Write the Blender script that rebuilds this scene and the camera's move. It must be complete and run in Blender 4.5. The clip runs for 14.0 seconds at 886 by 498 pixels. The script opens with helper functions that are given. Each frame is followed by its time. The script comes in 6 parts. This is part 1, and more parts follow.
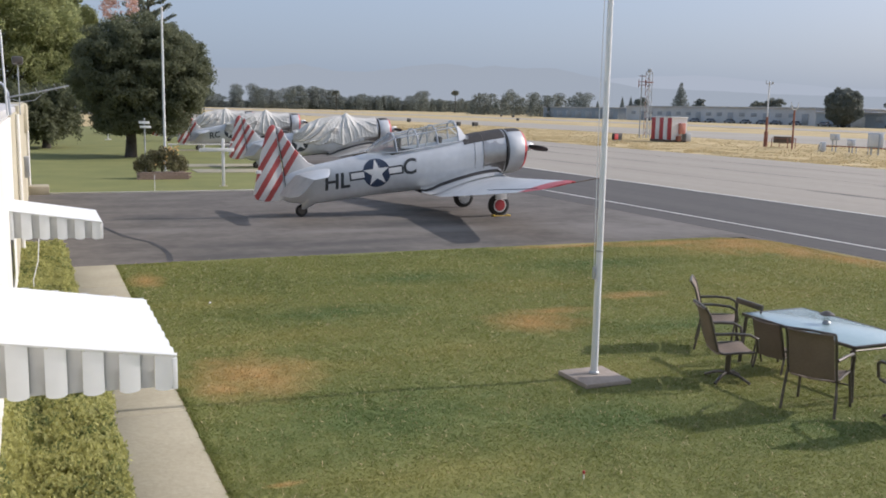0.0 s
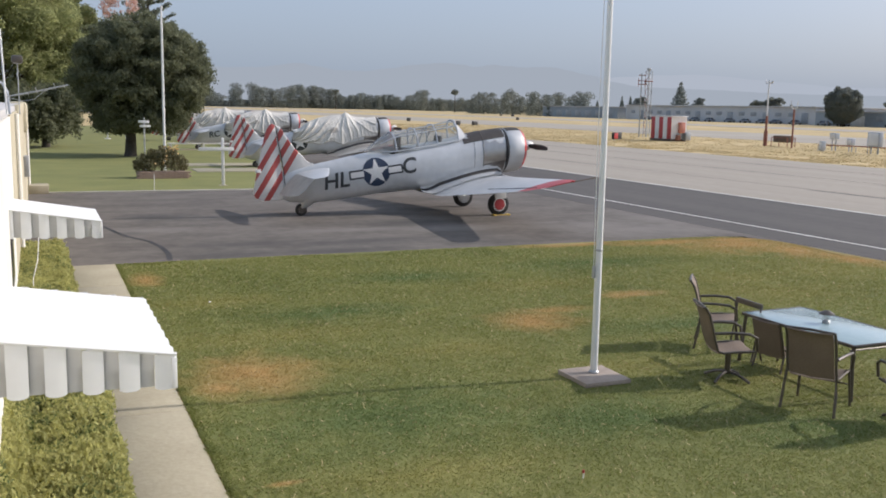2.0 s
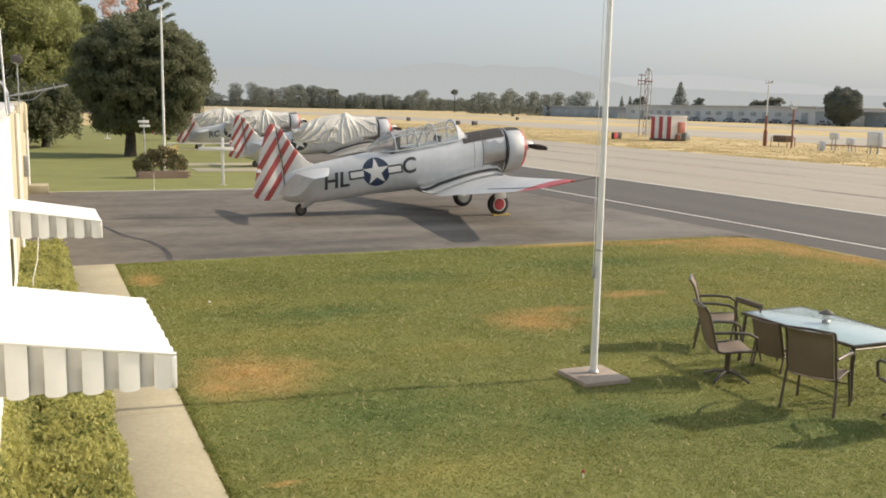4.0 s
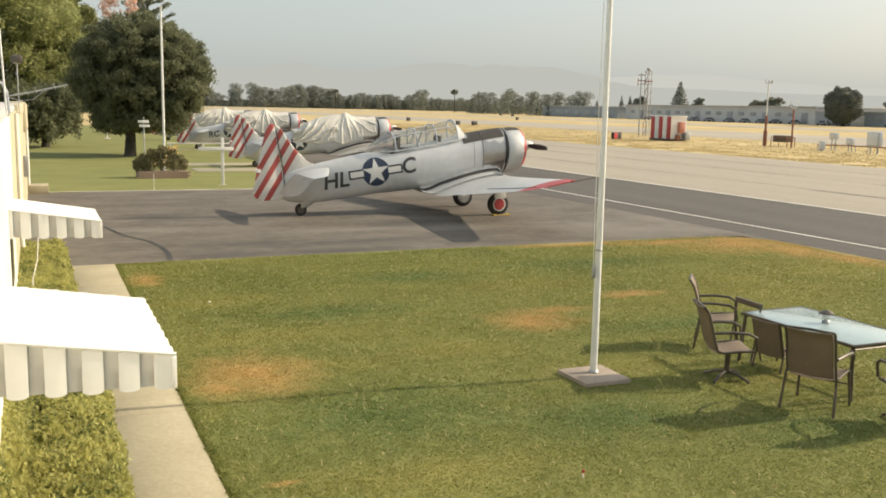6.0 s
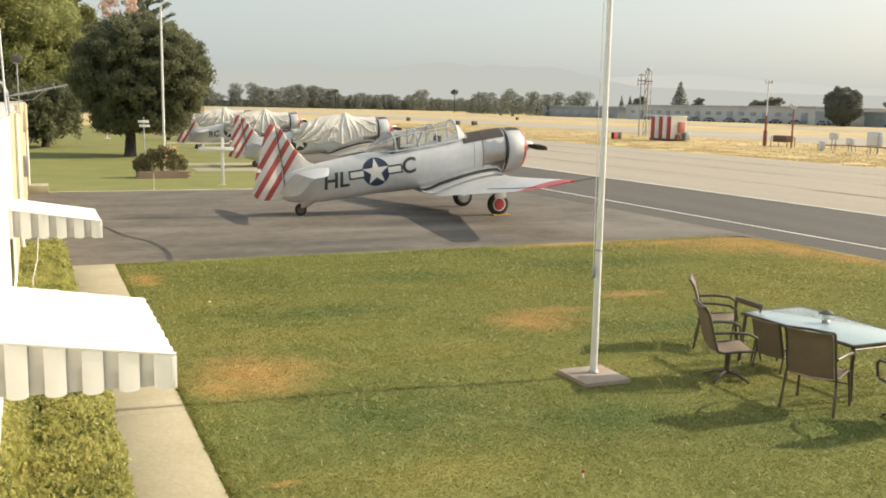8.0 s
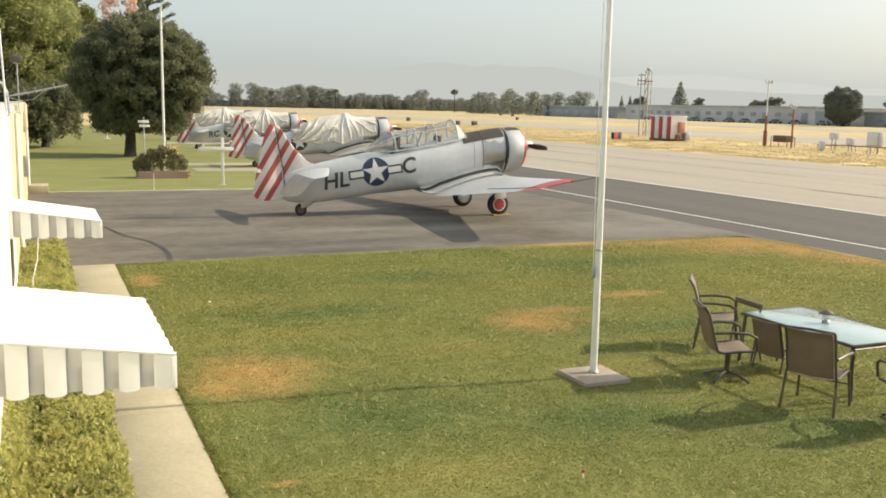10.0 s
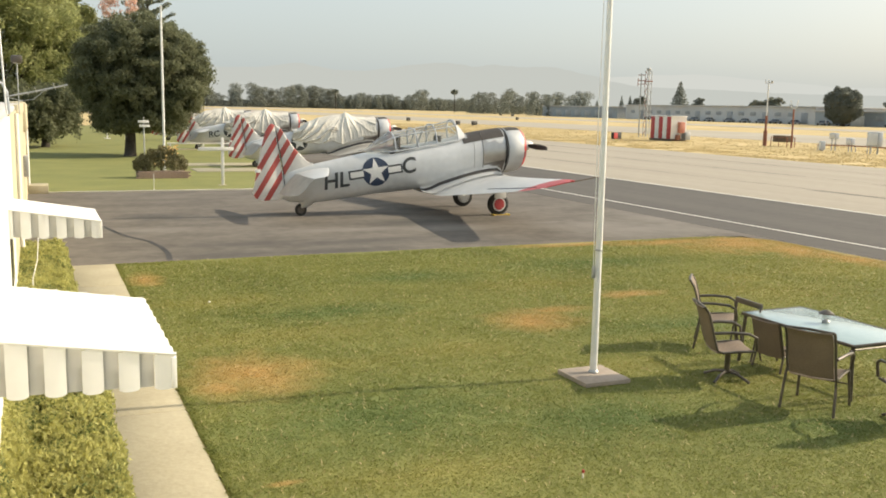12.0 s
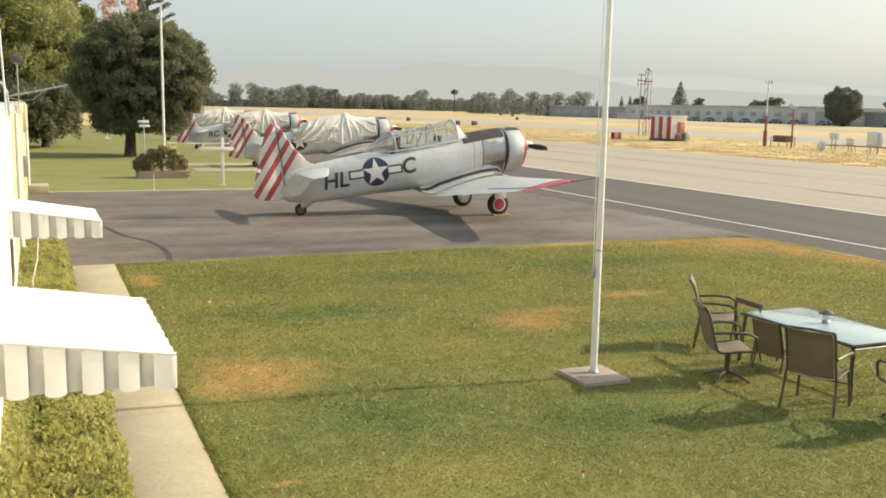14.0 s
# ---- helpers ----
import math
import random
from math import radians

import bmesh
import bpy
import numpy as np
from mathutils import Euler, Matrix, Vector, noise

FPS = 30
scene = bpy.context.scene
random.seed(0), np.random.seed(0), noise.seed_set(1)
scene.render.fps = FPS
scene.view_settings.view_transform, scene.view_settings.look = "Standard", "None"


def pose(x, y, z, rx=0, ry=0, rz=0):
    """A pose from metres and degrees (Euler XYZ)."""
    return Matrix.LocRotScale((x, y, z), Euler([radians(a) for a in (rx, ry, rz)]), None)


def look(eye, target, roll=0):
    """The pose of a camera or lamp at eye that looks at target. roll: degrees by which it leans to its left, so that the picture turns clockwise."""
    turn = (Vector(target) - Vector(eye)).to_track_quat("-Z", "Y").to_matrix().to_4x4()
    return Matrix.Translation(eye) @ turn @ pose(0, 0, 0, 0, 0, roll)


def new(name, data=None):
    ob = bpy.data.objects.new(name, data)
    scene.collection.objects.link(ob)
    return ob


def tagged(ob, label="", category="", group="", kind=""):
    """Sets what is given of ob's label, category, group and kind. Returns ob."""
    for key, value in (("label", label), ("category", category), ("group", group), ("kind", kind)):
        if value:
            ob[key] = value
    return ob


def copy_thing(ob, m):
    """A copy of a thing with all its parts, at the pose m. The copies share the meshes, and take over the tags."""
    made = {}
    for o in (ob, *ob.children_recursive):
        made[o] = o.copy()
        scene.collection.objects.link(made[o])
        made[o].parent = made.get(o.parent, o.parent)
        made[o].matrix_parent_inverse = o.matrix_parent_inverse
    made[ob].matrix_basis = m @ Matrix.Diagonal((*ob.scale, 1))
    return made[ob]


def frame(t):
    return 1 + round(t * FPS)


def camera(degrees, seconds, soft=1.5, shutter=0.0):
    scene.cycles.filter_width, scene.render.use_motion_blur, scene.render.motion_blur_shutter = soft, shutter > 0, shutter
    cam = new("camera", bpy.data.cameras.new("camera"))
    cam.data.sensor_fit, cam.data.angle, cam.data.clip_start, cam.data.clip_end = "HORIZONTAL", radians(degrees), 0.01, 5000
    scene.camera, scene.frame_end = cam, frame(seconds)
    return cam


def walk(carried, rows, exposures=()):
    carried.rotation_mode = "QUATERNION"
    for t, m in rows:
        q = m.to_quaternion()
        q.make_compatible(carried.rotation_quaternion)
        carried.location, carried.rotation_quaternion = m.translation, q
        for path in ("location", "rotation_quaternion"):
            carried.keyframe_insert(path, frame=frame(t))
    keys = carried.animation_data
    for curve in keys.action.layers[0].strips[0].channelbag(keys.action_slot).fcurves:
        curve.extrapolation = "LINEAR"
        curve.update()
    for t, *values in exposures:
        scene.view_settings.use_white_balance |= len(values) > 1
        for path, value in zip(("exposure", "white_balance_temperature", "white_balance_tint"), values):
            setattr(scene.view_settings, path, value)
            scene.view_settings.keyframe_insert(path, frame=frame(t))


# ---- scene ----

cam = camera(50.83, 14.0, soft=1.8)
EYE = (0.0, 0.0, 3.25)


def aim(yaw, pitch, roll):
    a, p = radians(yaw), radians(pitch)
    to = (EYE[0] + math.sin(a) * math.cos(p), EYE[1] + math.cos(a) * math.cos(p), EYE[2] + math.sin(p))
    return look(EYE, to, roll)


# dawn brightens into a hazy morning; the camera's exposure and white balance follow it
walk(cam, [(0.0, aim(23.56, -8.59, 1.12)), (1.3, aim(23.56, -8.59, 1.12)), (2.0, aim(23.58, -8.64, 1.12)), (3.2, aim(23.59, -8.65, 1.12)),
           (5.3, aim(23.6, -8.65, 1.12)), (14.0, aim(23.6, -8.65, 1.12))],
     exposures=[(0.0, -0.2, 5580, 18), (0.7, -0.13, 5650, 19), (1.1, -0.11, 5740, 24), (1.8, -0.08, 5750, 19), (2.1, -0.2, 5650, 17), (3.2, 0.0, 6060, 16),
                (5.3, 0.16, 7050, 10), (8.2, 0.31, 7000, 10), (10.3, 0.34, 6860, 9), (11.6, 0.34, 6880, 9), (14.0, 0.335, 6940, 10)])

# ---- light ----
SUN_AZ, SUN_EL = 96.5, 30.5      # degrees clockwise from +y, and up
world = bpy.data.worlds.new("sky")
scene.world = world
world.use_nodes = True
wt = world.node_tree
sky = wt.nodes.new("ShaderNodeTexSky")
sky.sky_type = "NISHITA"
sky.sun_disc = False
sky.sun_elevation, sky.sun_rotation = radians(SUN_EL), radians(SUN_AZ)
sky.air_density, sky.dust_density, sky.ozone_density = 1.0, 5.0, 1.0
haze = wt.nodes.new("ShaderNodeMix")      # thin milky morning haze over the whole sky
haze.data_type = "RGBA"
haze.inputs["Factor"].default_value = 0.46
haze.inputs["B"].default_value = (6.0, 6.9, 7.3, 1.0)
wt.links.new(sky.outputs["Color"], haze.inputs["A"])
wt.nodes["Background"].inputs["Strength"].default_value = 0.128
wt.links.new(haze.outputs["Result"], wt.nodes["Background"].inputs["Color"])
sun = new("sun", bpy.data.lights.new("sun", "SUN"))
sun.data.energy, sun.data.angle, sun.data.color = 4.75, radians(0.6), (1.0, 0.88, 0.70)
sa, se = radians(SUN_AZ), radians(SUN_EL)
sun.matrix_world = look((60 * math.sin(sa) * math.cos(se), 60 * math.cos(sa) * math.cos(se), 60 * math.sin(se)), (0, 0, 0))


# ---- materials ----
def rgb(c):
    return (c[0], c[1], c[2], 1.0)


def surface(name, dark, light, rough=0.8, metal=0.0, big=0.6, fine=25.0, bump=0.2, island=0.0, spec=0.5, coat=0.0, obj=0.0, third=None, streak=None):
    """Principled surface whose colour wanders between two tones at two scales, with fine relief."""
    m = bpy.data.materials.new(name)
    m.use_nodes = True
    n, l = m.node_tree.nodes, m.node_tree.links
    p = n["Principled BSDF"]
    tc = n.new("ShaderNodeTexCoord")
    a, b = n.new("ShaderNodeTexNoise"), n.new("ShaderNodeTexNoise")
    a.inputs["Scale"].default_value, a.inputs["Detail"].default_value = big, 5
    b.inputs["Scale"].default_value, b.inputs["Detail"].default_value = fine, 4
    for t in (a, b):
        l.new(tc.outputs["Object"], t.inputs["Vector"])
    if streak:
        sm = n.new("ShaderNodeMapping")
        sm.inputs["Scale"].default_value = streak
        l.new(tc.outputs["Object"], sm.inputs["Vector"])
        l.new(sm.outputs[0], a.inputs["Vector"])
    add = n.new("ShaderNodeMath")
    add.operation = "MULTIPLY_ADD"
    l.new(b.outputs["Fac"], add.inputs[0])
    add.inputs[1].default_value = 0.55
    l.new(a.outputs["Fac"], add.inputs[2])
    fac = add.outputs[0]
    if island:
        g = n.new("ShaderNodeNewGeometry")
        mm = n.new("ShaderNodeMath")
        mm.operation = "MULTIPLY_ADD"
        l.new(g.outputs["Random Per Island"], mm.inputs[0])
        mm.inputs[1].default_value = island
        l.new(fac, mm.inputs[2])
        fac = mm.outputs[0]
    if obj:
        g = n.new("ShaderNodeObjectInfo")
        mm = n.new("ShaderNodeMath")
        mm.operation = "MULTIPLY_ADD"
        l.new(g.outputs["Random"], mm.inputs[0])
        mm.inputs[1].default_value = obj
        l.new(fac, mm.inputs[2])
        fac = mm.outputs[0]
    ramp = n.new("ShaderNodeValToRGB")
    off = (island + obj) * 0.5
    ramp.color_ramp.elements[0].position, ramp.color_ramp.elements[0].color = 0.52 + off * 0.6, rgb(dark)
    ramp.color_ramp.elements[1].position, ramp.color_ramp.elements[1].color = min(1.0, 1.02 + off * 1.4), rgb(light)
    if third:
        e = ramp.color_ramp.elements.new(0.80 + off)
        e.color = rgb(third)
    l.new(fac, ramp.inputs["Fac"])
    l.new(ramp.outputs["Color"], p.inputs["Base Color"])
    p.inputs["Roughness"].default_value, p.inputs["Metallic"].default_value = rough, metal
    p.inputs["Specular IOR Level"].default_value, p.inputs["Coat Weight"].default_value = spec, coat
    if bump:
        bp = n.new("ShaderNodeBump")
        bp.inputs["Strength"].default_value, bp.inputs["Distance"].default_value = bump, 0.02
        l.new(b.outputs["Fac"], bp.inputs["Height"])
        l.new(bp.outputs["Normal"], p.inputs["Normal"])
    return m


def leafy(name, dark, light, big=0.5, through_light=0.25, gloss=0.35):
    """Foliage: varied from leaf to leaf, and a little translucent."""
    m = surface(name, dark, light, rough=0.6, big=big, fine=6.0, bump=0.0, island=0.5, spec=gloss)
    n, l = m.node_tree.nodes, m.node_tree.links
    p, out = n["Principled BSDF"], n["Material Output"]
    tr, mix = n.new("ShaderNodeBsdfTranslucent"), n.new("ShaderNodeMixShader")
    l.new(p.inputs["Base Color"].links[0].from_socket, tr.inputs["Color"])
    mix.inputs[0].default_value = through_light
    l.new(p.outputs[0], mix.inputs[1])
    l.new(tr.outputs[0], mix.inputs[2])
    l.new(mix.outputs[0], out.inputs["Surface"])
    return m


def spotted(m, spots, colour, strength=0.75):
    """Dry, stained or worn patches (x, y, rx, ry) of a ground surface, with frayed outlines."""
    n, l = m.node_tree.nodes, m.node_tree.links
    p = n["Principled BSDF"]
    tc = n.new("ShaderNodeTexCoord")
    nz = n.new("ShaderNodeTexNoise")
    nz.inputs["Scale"].default_value, nz.inputs["Detail"].default_value = 2.2, 6
    l.new(tc.outputs["Object"], nz.inputs["Vector"])
    col = p.inputs["Base Color"].links[0].from_socket
    total = None
    for x, y, rx, ry in spots:
        mp = n.new("ShaderNodeMapping")
        mp.vector_type = "TEXTURE"
        mp.inputs["Location"].default_value, mp.inputs["Scale"].default_value = (x, y, 0), (rx, ry, 1000)
        l.new(tc.outputs["Object"], mp.inputs["Vector"])
        ln = n.new("ShaderNodeVectorMath")
        ln.operation = "LENGTH"
        l.new(mp.outputs[0], ln.inputs[0])
        ad = n.new("ShaderNodeMath")
        ad.operation = "MULTIPLY_ADD"
        l.new(nz.outputs["Fac"], ad.inputs[0])
        ad.inputs[1].default_value = 1.5
        l.new(ln.outputs["Value"], ad.inputs[2])
        mr = n.new("ShaderNodeMapRange")
        mr.inputs["From Min"].default_value, mr.inputs["From Max"].default_value = 2.1, 0.9
        mr.inputs["To Min"].default_value, mr.inputs["To Max"].default_value = 0.0, strength
        l.new(ad.outputs[0], mr.inputs["Value"])
        if total is None:
            total = mr.outputs[0]
        else:
            mx = n.new("ShaderNodeMath")
            mx.operation = "MAXIMUM"
            l.new(total, mx.inputs[0])
            l.new(mr.outputs[0], mx.inputs[1])
            total = mx.outputs[0]
    mix = n.new("ShaderNodeMix")
    mix.data_type = "RGBA"
    l.new(total, mix.inputs["Factor"])
    l.new(col, mix.inputs["A"])
    mix.inputs["B"].default_value = rgb(colour)
    l.new(mix.outputs["Result"], p.inputs["Base Color"])
    for t in [x for x in n if x.type == "BSDF_TRANSLUCENT"]:
        l.new(mix.outputs["Result"], t.inputs["Color"])
    return m


def glass(name, tint=(0.9, 0.95, 0.95), rough=0.05, clear=0.75):
    """A thin pane: mostly clear, with a gloss."""
    m = bpy.data.materials.new(name)
    m.use_nodes = True
    n, l = m.node_tree.nodes, m.node_tree.links
    n.remove(n["Principled BSDF"])
    t, g, mix = n.new("ShaderNodeBsdfTransparent"), n.new("ShaderNodeBsdfPrincipled"), n.new("ShaderNodeMixShader")
    t.inputs["Color"].default_value = rgb(tint)
    g.inputs["Base Color"].default_value, g.inputs["Roughness"].default_value = rgb([c * (0.5 if clear > 0.3 else 0.8) for c in tint]), rough
    mix.inputs[0].default_value = 1 - clear
    l.new(t.outputs[0], mix.inputs[1])
    l.new(g.outputs[0], mix.inputs[2])
    l.new(mix.outputs[0], n["Material Output"].inputs["Surface"])
    return m


def striped(name, one, two, direction, period, share=0.5, shift=0.0, rough=0.45, limit=1e6):
    """Two paints in straight bands; direction is the way across the bands in the object's own space."""
    m = surface(name, [c * 0.85 for c in one], one, rough=rough, big=1.5, fine=12, bump=0.03)
    n, l = m.node_tree.nodes, m.node_tree.links
    p = n["Principled BSDF"]
    tc, dot = n.new("ShaderNodeTexCoord"), n.new("ShaderNodeVectorMath")
    dot.operation = "DOT_PRODUCT"
    l.new(tc.outputs["Object"], dot.inputs[0])
    dot.inputs[1].default_value = [c / period for c in direction]
    ad, fr, lt = n.new("ShaderNodeMath"), n.new("ShaderNodeMath"), n.new("ShaderNodeMath")
    ad.inputs[1].default_value = shift + 50
    fr.operation, lt.operation = "FRACT", "LESS_THAN"
    lt.inputs[1].default_value = share
    l.new(dot.outputs["Value"], ad.inputs[0])
    l.new(ad.outputs[0], fr.inputs[0])
    l.new(fr.outputs[0], lt.inputs[0])
    mix = n.new("ShaderNodeMix")
    mix.data_type = "RGBA"
    end, both = n.new("ShaderNodeMath"), n.new("ShaderNodeMath")
    end.operation, both.operation = "LESS_THAN", "MULTIPLY"
    end.inputs[1].default_value = limit / period
    l.new(dot.outputs["Value"], end.inputs[0])
    l.new(end.outputs[0], both.inputs[0])
    l.new(lt.outputs[0], both.inputs[1])
    l.new(both.outputs[0], mix.inputs["Factor"])
    l.new(p.inputs["Base Color"].links[0].from_socket, mix.inputs["A"])
    mix.inputs["B"].default_value = rgb(two)
    l.new(mix.outputs["Result"], p.inputs["Base Color"])
    return m


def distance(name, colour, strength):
    """Far hills in morning haze: a plain glowing backdrop, the haze put into its flat colour."""
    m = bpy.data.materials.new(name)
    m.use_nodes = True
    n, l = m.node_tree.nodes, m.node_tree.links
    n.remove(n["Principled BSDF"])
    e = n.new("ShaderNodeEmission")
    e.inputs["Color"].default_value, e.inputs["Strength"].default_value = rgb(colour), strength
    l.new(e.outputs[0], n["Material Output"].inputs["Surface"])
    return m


LAWN_SPOTS = [(2.25, 10.85, .75, .85), (1.85, 10.4, .35, .4), (6.9, 12.3, .7, .7), (7.6, 12.9, .6, .25), (16.0, 18.1, 1.9, 1.3), (16.6, 16.9, .9, 1.6), (16.2, 18.8, 1.4, .5),
              (9.6, 13.6, .7, .25), (1.72, 17.5, .3, .6), (16.9, 15.6, .6, 1.6), (1.85, 7.5, .16, .06), (12.0, 19.2, 2.0, .25), (14.4, 18.9, 1.8, .45)]
OLIVE_SPOTS = [(3.3, 10.9, .9, .35), (3.0, 12.6, 1.5, .5), (5.2, 11.2, .9, .5), (2.6, 15.2, 1.0, .5), (8.3, 14.9, 1.8, .6), (12.6, 14.3, 1.5, .8), (3.2, 7.3, 1.1, .35), (6.6, 9.6, 1.2, .4), (13.6, 17.3, 2.4, .9), (8.6, 8.6, 1.2, .5), (12.2, 13.0, 2.8, 1.1), (15.0, 14.6, 1.8, 1.6)]
LUSH_SPOTS = [(3.3, 8.9, 1.6, 1.2), (5.4, 8.0, 1.2, .6), (4.3, 13.9, 1.3, .5), (9.2, 11.4, 1.6, .5), (6.4, 16.4, 1.4, .6), (11.0, 16.8, 2.2, .7), (7.4, 7.0, 1.2, .5)]
M = {}
M["dry_field"] = surface("dry_field", (0.33, 0.255, 0.112), (0.53, 0.42, 0.225), 0.95, big=0.07, fine=0.9, bump=0.4, third=(0.45, 0.345, 0.16))
M["dry_blades"] = leafy("dry_blades", (0.38, 0.30, 0.14), (0.55, 0.45, 0.25), big=0.2, through_light=0.3)
M["asphalt"] = spotted(spotted(surface("asphalt", (0.072, 0.063, 0.053), (0.145, 0.129, 0.111), 0.9, big=0.8, fine=3.5, bump=0.25, streak=(0.65, 1.0, 1.0)),
                       [(4.5, 21.6, 1.6, 0.5), (6.8, 21.3, 2.2, 0.5), (3.0, 27.5, 1.0, 0.8), (11.5, 27.5, 1.0, 0.5), (9.5, 24.5, 1.5, 0.7), (3.9, 20.15, 1.1, .45), (6.1, 20.0, 1.7, .45), (2.1, 24.2, .5, .35)], (0.042, 0.040, 0.038), 0.72),
                       [(14.5, 22.5, 1.8, 1.3), (16.3, 21.0, 1.6, 1.0), (10.5, 23.0, 1.2, .5), (2.6, 24.6, 1.0, .6), (7.5, 23.4, 2.5, .4), (17.3, 23.5, .8, 2.0), (15.4, 21.4, 2.2, 1.2), (13.7, 23.5, .6, .2)], (0.19, 0.175, 0.155), 0.68)
M["asphalt_dark"] = surface("asphalt_dark", (0.054, 0.050, 0.047), (0.086, 0.079, 0.072), 0.9, big=0.6, fine=3.0, bump=0.2, streak=(1.0, 0.08, 1.0))
M["concrete"] = surface("concrete", (0.275, 0.246, 0.20), (0.34, 0.306, 0.25), 0.9, big=0.5, fine=2.2, bump=0.15, streak=(1.0, 0.06, 1.0))
M["runway"] = surface("runway", (0.29, 0.262, 0.21), (0.37, 0.335, 0.275), 0.9, big=0.05, fine=3, bump=0.1)
M["walk"] = surface("walk", (0.31, 0.276, 0.190), (0.40, 0.360, 0.255), 0.9, big=0.9, fine=20, bump=0.25)
M["footing"] = surface("weathered_concrete", (0.25, 0.205, 0.165), (0.36, 0.305, 0.25), 0.9, big=2, fine=18, bump=0.25)
M["kerb"] = surface("kerb", (0.38, 0.36, 0.31), (0.52, 0.49, 0.43), 0.9, big=1.2, fine=20, bump=0.2)
M["soil_lawn"] = spotted(spotted(spotted(surface("lawn", (0.140, 0.155, 0.040), (0.205, 0.205, 0.058), 0.95, big=0.45, fine=12, bump=0.1), OLIVE_SPOTS, (0.26, 0.235, 0.062), 0.5), LUSH_SPOTS, (0.090, 0.138, 0.038), 0.68), LAWN_SPOTS, (0.42, 0.275, 0.10), 0.85)
M["blades"] = spotted(spotted(spotted(leafy("grass_blades", (0.128, 0.160, 0.038), (0.238, 0.252, 0.070), big=0.45, through_light=0.5), OLIVE_SPOTS, (0.29, 0.255, 0.068), 0.5), LUSH_SPOTS, (0.090, 0.150, 0.042), 0.68), LAWN_SPOTS, (0.50, 0.325, 0.125), 0.9)
M["paint_line"] = surface("paint_line", (0.48, 0.46, 0.42), (0.70, 0.68, 0.63), 0.8, big=0.8, fine=14, bump=0.05)
M["sealant"] = surface("sealant", (0.06, 0.055, 0.05), (0.11, 0.10, 0.095), 0.8, big=1, fine=10, bump=0.1)
M["crack"] = surface("tarred_crack", (0.024, 0.022, 0.020), (0.05, 0.046, 0.042), 0.7, big=1, fine=10, bump=0.1)
M["silver"] = surface("silver_paint", (0.49, 0.50, 0.50), (0.62, 0.63, 0.63), 0.42, metal=0.3, big=0.7, fine=5, bump=0.03)
M["silver_dull"] = surface("weathered_shaded_silver", (0.34, 0.325, 0.295), (0.50, 0.48, 0.44), 0.6, metal=0.2, big=0.9, fine=4, bump=0.04)
M["metal_bare"] = surface("bare_metal", (0.34, 0.33, 0.31), (0.46, 0.45, 0.43), 0.30, metal=0.95, big=0.9, fine=6, bump=0.03)
M["soot_reflection"] = surface("soot_reflection_metal", (0.10, 0.092, 0.085), (0.24, 0.225, 0.21), 0.35, metal=0.8, big=1.2, fine=8, bump=0.04)
M["glare"] = surface("antiglare_paint", (0.030, 0.028, 0.027), (0.055, 0.05, 0.047), 0.75, big=1.5, fine=10, bump=0.05)
M["black"] = surface("black_paint", (0.012, 0.012, 0.012), (0.03, 0.03, 0.03), 0.5, big=1.5, fine=14, bump=0.05)
M["rubber"] = surface("rubber", (0.016, 0.016, 0.016), (0.035, 0.034, 0.033), 0.85, big=3, fine=30, bump=0.2)
M["red"] = surface("red_paint", (0.34, 0.032, 0.036), (0.45, 0.055, 0.055), 0.45, big=2, fine=12, bump=0.04)
M["white"] = surface("white_paint", (0.66, 0.65, 0.62), (0.80, 0.79, 0.76), 0.5, big=1.0, fine=10, bump=0.05)
M["navy"] = surface("navy_paint", (0.014, 0.027, 0.060), (0.025, 0.042, 0.082), 0.5, big=2, fine=14, bump=0.03)
M["letter"] = surface("letter_paint", (0.025, 0.029, 0.032), (0.05, 0.055, 0.058), 0.6, big=2, fine=14, bump=0.03)
M["tail"] = striped("tail_stripes", (0.68, 0.66, 0.63), (0.40, 0.075, 0.065), (0.857, 0.0, -0.515), 0.325, 0.47, 0.095, limit=-6.0)
M["awning"] = surface("awning_enamel", (0.69, 0.70, 0.69), (0.77, 0.78, 0.77), 0.4, big=0.9, fine=7, bump=0.03)
M["awning_grey"] = surface("awning_recess_shade", (0.44, 0.44, 0.42), (0.53, 0.53, 0.51), 0.45, big=0.9, fine=7, bump=0.03)
M["stucco"] = surface("cream_stucco", (0.39, 0.350, 0.240), (0.54, 0.495, 0.365), 0.95, big=0.5, fine=40, bump=0.5)
M["stucco_white"] = surface("white_stucco", (0.66, 0.64, 0.58), (0.79, 0.77, 0.71), 0.95, big=0.5, fine=40, bump=0.5)
M["roofing"] = surface("roofing", (0.40, 0.40, 0.39), (0.52, 0.51, 0.50), 0.95, big=0.5, fine=30, bump=0.4)
M["hedge"] = leafy("hedge_leaves", (0.110, 0.155, 0.052), (0.47, 0.458, 0.168), big=1.6, through_light=0.5)
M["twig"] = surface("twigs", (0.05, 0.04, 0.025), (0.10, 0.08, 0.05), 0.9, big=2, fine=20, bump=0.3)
M["bark"] = surface("bark", (0.045, 0.038, 0.030), (0.10, 0.085, 0.068), 0.95, big=1.5, fine=12, bump=0.8)
M["tree_dark"] = leafy("dark_leaves", (0.130, 0.145, 0.088), (0.185, 0.198, 0.118), big=0.5, through_light=0.5, gloss=0.12)
M["tree_light"] = leafy("light_leaves", (0.25, 0.285, 0.125), (0.38, 0.40, 0.185), big=0.25, through_light=0.68, gloss=0.15)
M["tree_red"] = leafy("flame_leaves", (0.50, 0.31, 0.25), (0.66, 0.46, 0.38), big=1, through_light=0.4)
